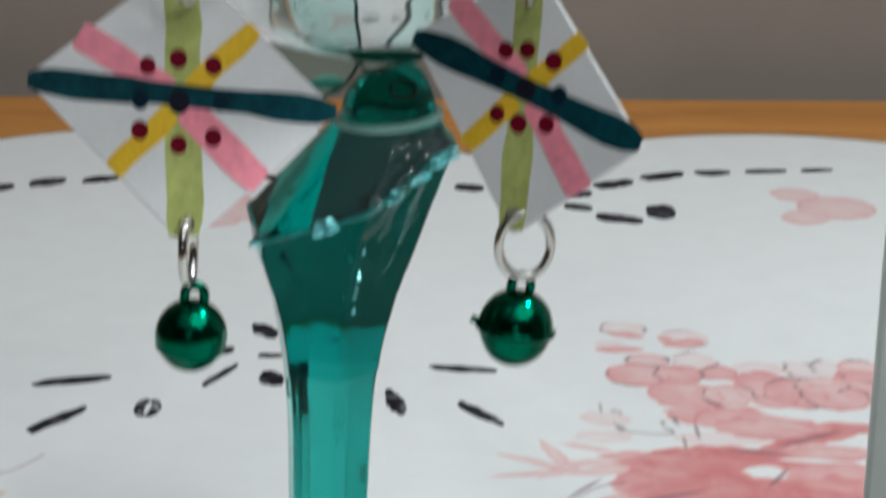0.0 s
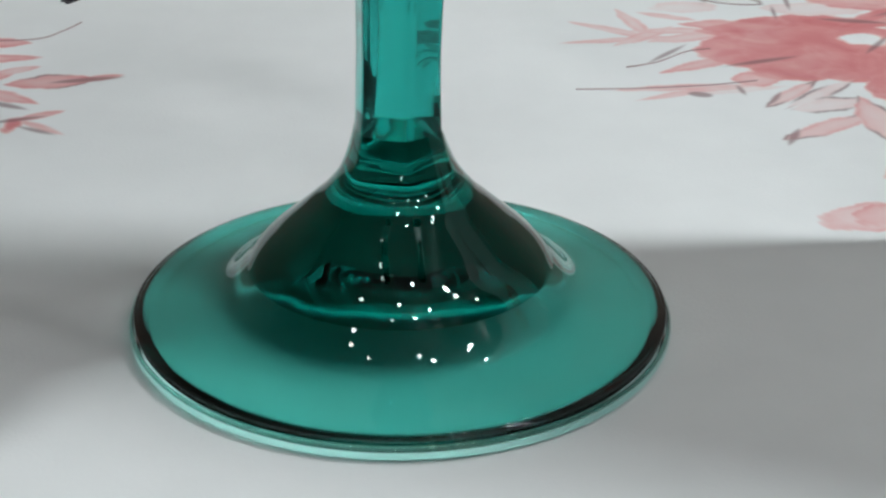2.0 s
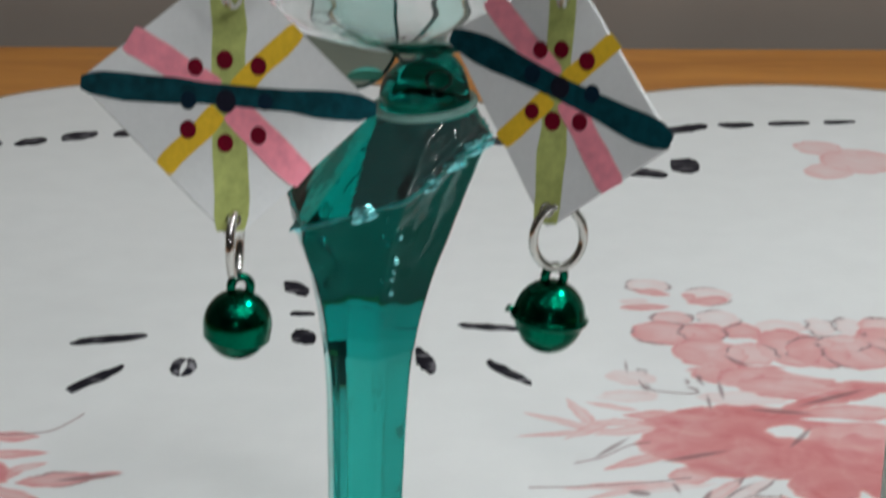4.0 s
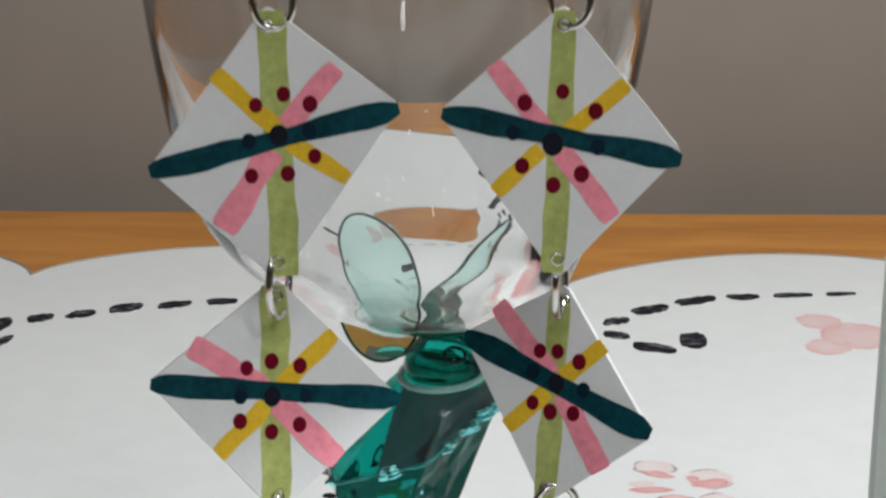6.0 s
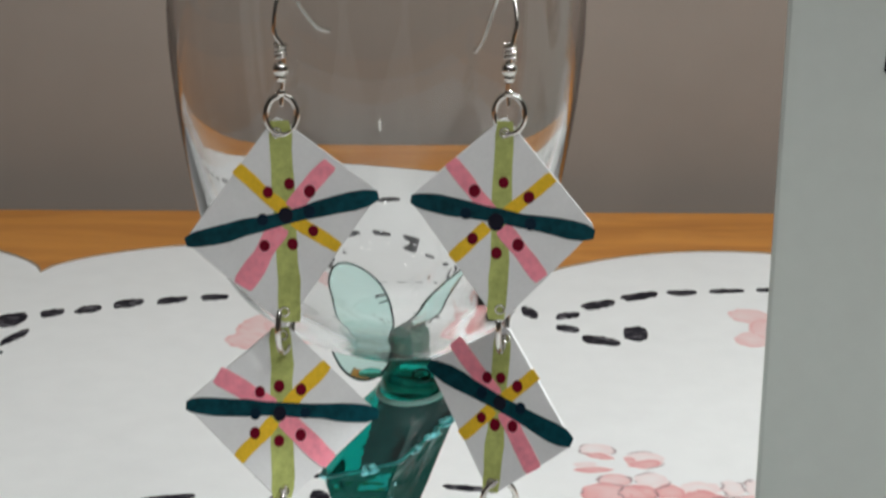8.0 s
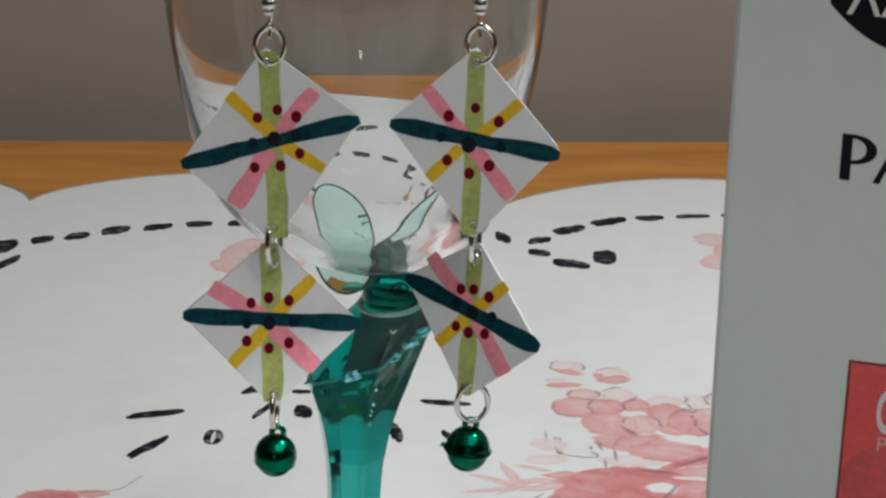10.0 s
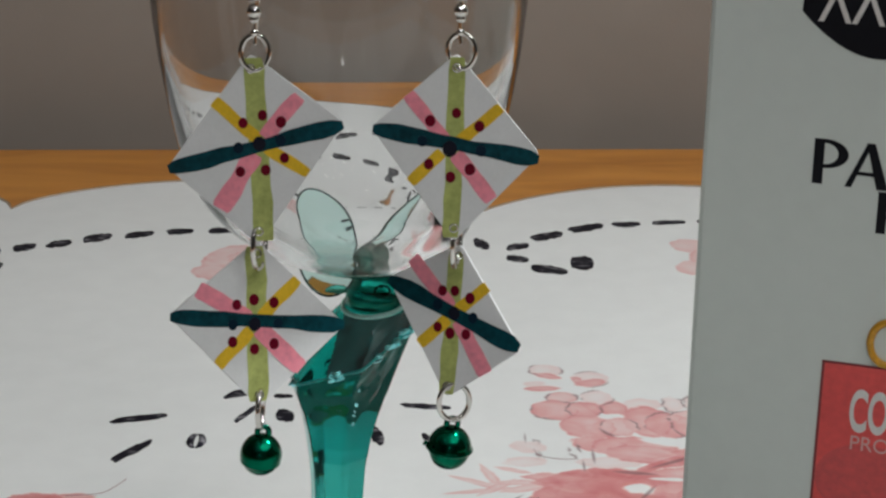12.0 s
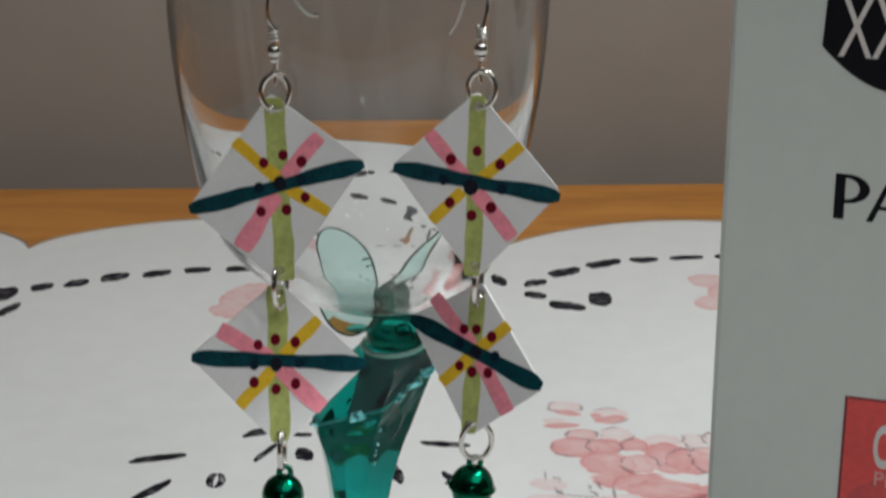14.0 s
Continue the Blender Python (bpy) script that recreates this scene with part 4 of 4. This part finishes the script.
earring(-0.0147, [(-6.0, -25.5, 183.6), (-8.0, -27.5, 184.6), (-10.6, -32.5, 189.5), (-12.0, -37.3, 194.6), (-13.0, -39.4, 194.4), (-14.2, -40.6, 190.0), (-14.3, -40.6, 186.0), (-13.0, -40.4, 183.6), (-12.8, -40.2, 180.0), (-13.2, -40.0, 175.5), (-13.4, -40.0, 173.0)],
        PLATES[0], PLATES[1], (-0.0134, -0.0398, 0.1714), [(-0.0134, -0.0376, 0.1318), (-0.0132, -0.0446, 0.0985)], (-0.0135, -0.0420, 0.0872), 0.0043, (8, 80, 86, 6))
earring(0.0256, [(20.1, -25.5, 180.0), (21.6, -27.0, 183.0), (23.4, -30.8, 189.5), (24.7, -32.8, 194.6), (26.2, -36.0, 194.2), (27.4, -39.6, 189.0), (26.8, -40.2, 185.1), (26.3, -40.2, 181.0), (26.1, -40.1, 177.6), (26.1, -40.0, 175.5), (26.3, -40.0, 173.6)],
        PLATES[2], PLATES[3], (0.0265, -0.0398, 0.1722), [(0.0262, -0.0360, 0.1322), (0.0262, -0.0400, 0.0985)], (0.0254, -0.0385, 0.0876), 0.0046, (-12, 80, 12, 8))

# ---- cardboard box ----
PHI = -20.0
carton = tagged(new("carton"), "tall slim grey-white cardboard package with black and red print", "box")
carton.matrix_world = Matrix.Translation((0.0838, 0.0240, 0.0)) @ Matrix.Rotation(radians(PHI), 4, "Z")
part("carton_body", box_mesh((0, 0, 0), (0.150, 0.007, 0.275), 0.0012), BOARD, carton, smooth=False)
part("lid_flap", box_mesh((0.004, 0.001, 0.2752), (0.146, 0.006, 0.2760), 0.0002), BOARD, carton, smooth=False)


def print_shape(name, points, mat, raise_by, label="", parent=carton):
    ob = part(name, flat(points, -raise_by, 0.0), mat, parent, label, smooth=False)
    return ob


def lettering(text, x, z, size, mat, raise_by, squeeze=1.0, bold=0.0):
    cu = bpy.data.curves.new("lettering", "FONT")
    cu.body, cu.size, cu.extrude, cu.offset = text, size, 0.00004, bold
    tmp = bpy.data.objects.new("lettering", cu)
    scene.collection.objects.link(tmp)
    me = bpy.data.meshes.new_from_object(tmp.evaluated_get(bpy.context.evaluated_depsgraph_get()))
    bpy.data.objects.remove(tmp)
    ob = new("lettering", me)
    me.materials.clear()
    me.materials.append(mat)
    ob.parent = carton
    ob.matrix_basis = Matrix.Translation((x, -raise_by, z)) @ Matrix.Rotation(radians(90), 4, "X") @ Matrix.Diagonal((squeeze, 1, 1, 1))
    return ob


lower = [(0.0380 + 0.0174 * k, 0.1595 + 0.0095 * abs(k) ** 1.9) for k in np.linspace(-1, 1, 25)]
disc = lower + [(0.0764 - (x - 0.0004), 0.3546 - z) for x, z in lower]
print_shape("black_badge", disc, PRINT_BLACK, 0.0001, "black printed badge with straight sides and bowed ends")
lettering("XX", 0.0242, 0.1670, 0.0200, PRINT_WHITE, 0.0002, 0.52)


def letter(strokes, x, z, size, mat, raise_by):
    """A capital drawn from strokes of (outline of points) in letter heights."""
    bm = bmesh.new()
    for n, outline in enumerate(strokes):
        for depth, turn in ((-raise_by - 0.00001 * n, 1), (0.0, -1)):
            bm.faces.new([bm.verts.new((x + px * size, depth, z + pz * size)) for px, pz in outline[::turn]])
    return part("lettering", bm, mat, carton, smooth=False)


def bowl_stroke(cx, cz, rx, rz, thick, thin):
    """The round of a P: heavy at its side, light where it meets the stem."""
    turn = np.linspace(math.pi / 2, -math.pi / 2, 16)
    out = [(cx + rx * math.cos(a), cz + rz * math.sin(a)) for a in turn]
    back = [(cx + (rx - thick) * math.cos(a), cz + (rz - thin) * math.sin(a)) for a in turn[::-1]]
    return out + back


CAPITAL_P = [[(0, 0), (0.22, 0), (0.22, 1), (0, 1)], bowl_stroke(0.24, 0.68, 0.50, 0.32, 0.22, 0.085), [(0.2, 1.0), (0.25, 1.0), (0.25, 0.915), (0.2, 0.915)], [(0.2, 0.445), (0.25, 0.445), (0.25, 0.36), (0.2, 0.36)]]
CAPITAL_A = [[(0, 0), (0.14, 0), (0.52, 0.97), (0.42, 1.0)], [(0.40, 1.0), (0.58, 1.0), (0.92, 0), (0.68, 0)], [(0.22, 0.36), (0.70, 0.36), (0.68, 0.28), (0.20, 0.28)]]
CAPITAL_N = [[(0, 0), (0.12, 0), (0.12, 1), (0, 1)], [(0.02, 1), (0.2, 1), (0.78, 0), (0.6, 0)], [(0.68, 0), (0.8, 0), (0.8, 1), (0.68, 1)]]
for shape, x in ((CAPITAL_P, 0.0256), (CAPITAL_A, 0.0330), (CAPITAL_N, 0.0438)):
    letter(shape, x, 0.1296, 0.0106, PRINT_BLACK, 0.0001)
letter(CAPITAL_P, 0.0408, 0.1194, 0.0098, PRINT_BLACK, 0.0001)
bag = [(0.0318, 0.0866), (0.0720, 0.0872), (0.0724, 0.0480), (0.0316, 0.0480)]
print_shape("red_label", bag, PRINT_RED, 0.0001, "red printed label")
print_shape("label_border", [(0.0314, 0.0869), (0.0320, 0.0869), (0.0318, 0.0480), (0.0312, 0.0480)], PRINT_DARK_RED, 0.00014)
print_shape("label_border", [(0.0318, 0.0869), (0.0720, 0.0875), (0.0720, 0.0870), (0.0318, 0.0864)], PRINT_DARK_RED, 0.00018)
circle = [(0.0440 + 0.0122 * math.cos(a), 0.0575 + 0.0095 * math.sin(a)) for a in np.linspace(0, math.tau, 40, endpoint=False)]
print_shape("red_round_motif", circle, PRINT_DEEP, 0.00016, "deep red round motif")
lettering("CO", 0.0386, 0.0704, 0.0146, PRINT_WHITE, 0.0002, 0.42, 0.0004)
lettering("PRO", 0.0392, 0.0654, 0.0052, PRINT_PINK, 0.0002, 0.95)
knot = [(0.0460 + 0.0040 * math.cos(a), -0.0002, 0.0930 + 0.0052 * math.sin(a)) for a in np.linspace(0, math.tau, 32, endpoint=False)]
part("gold_bow", tube_mesh(knot, 0.0009, 8, closed=True), PRINT_GOLD, carton, "gold printed bow")
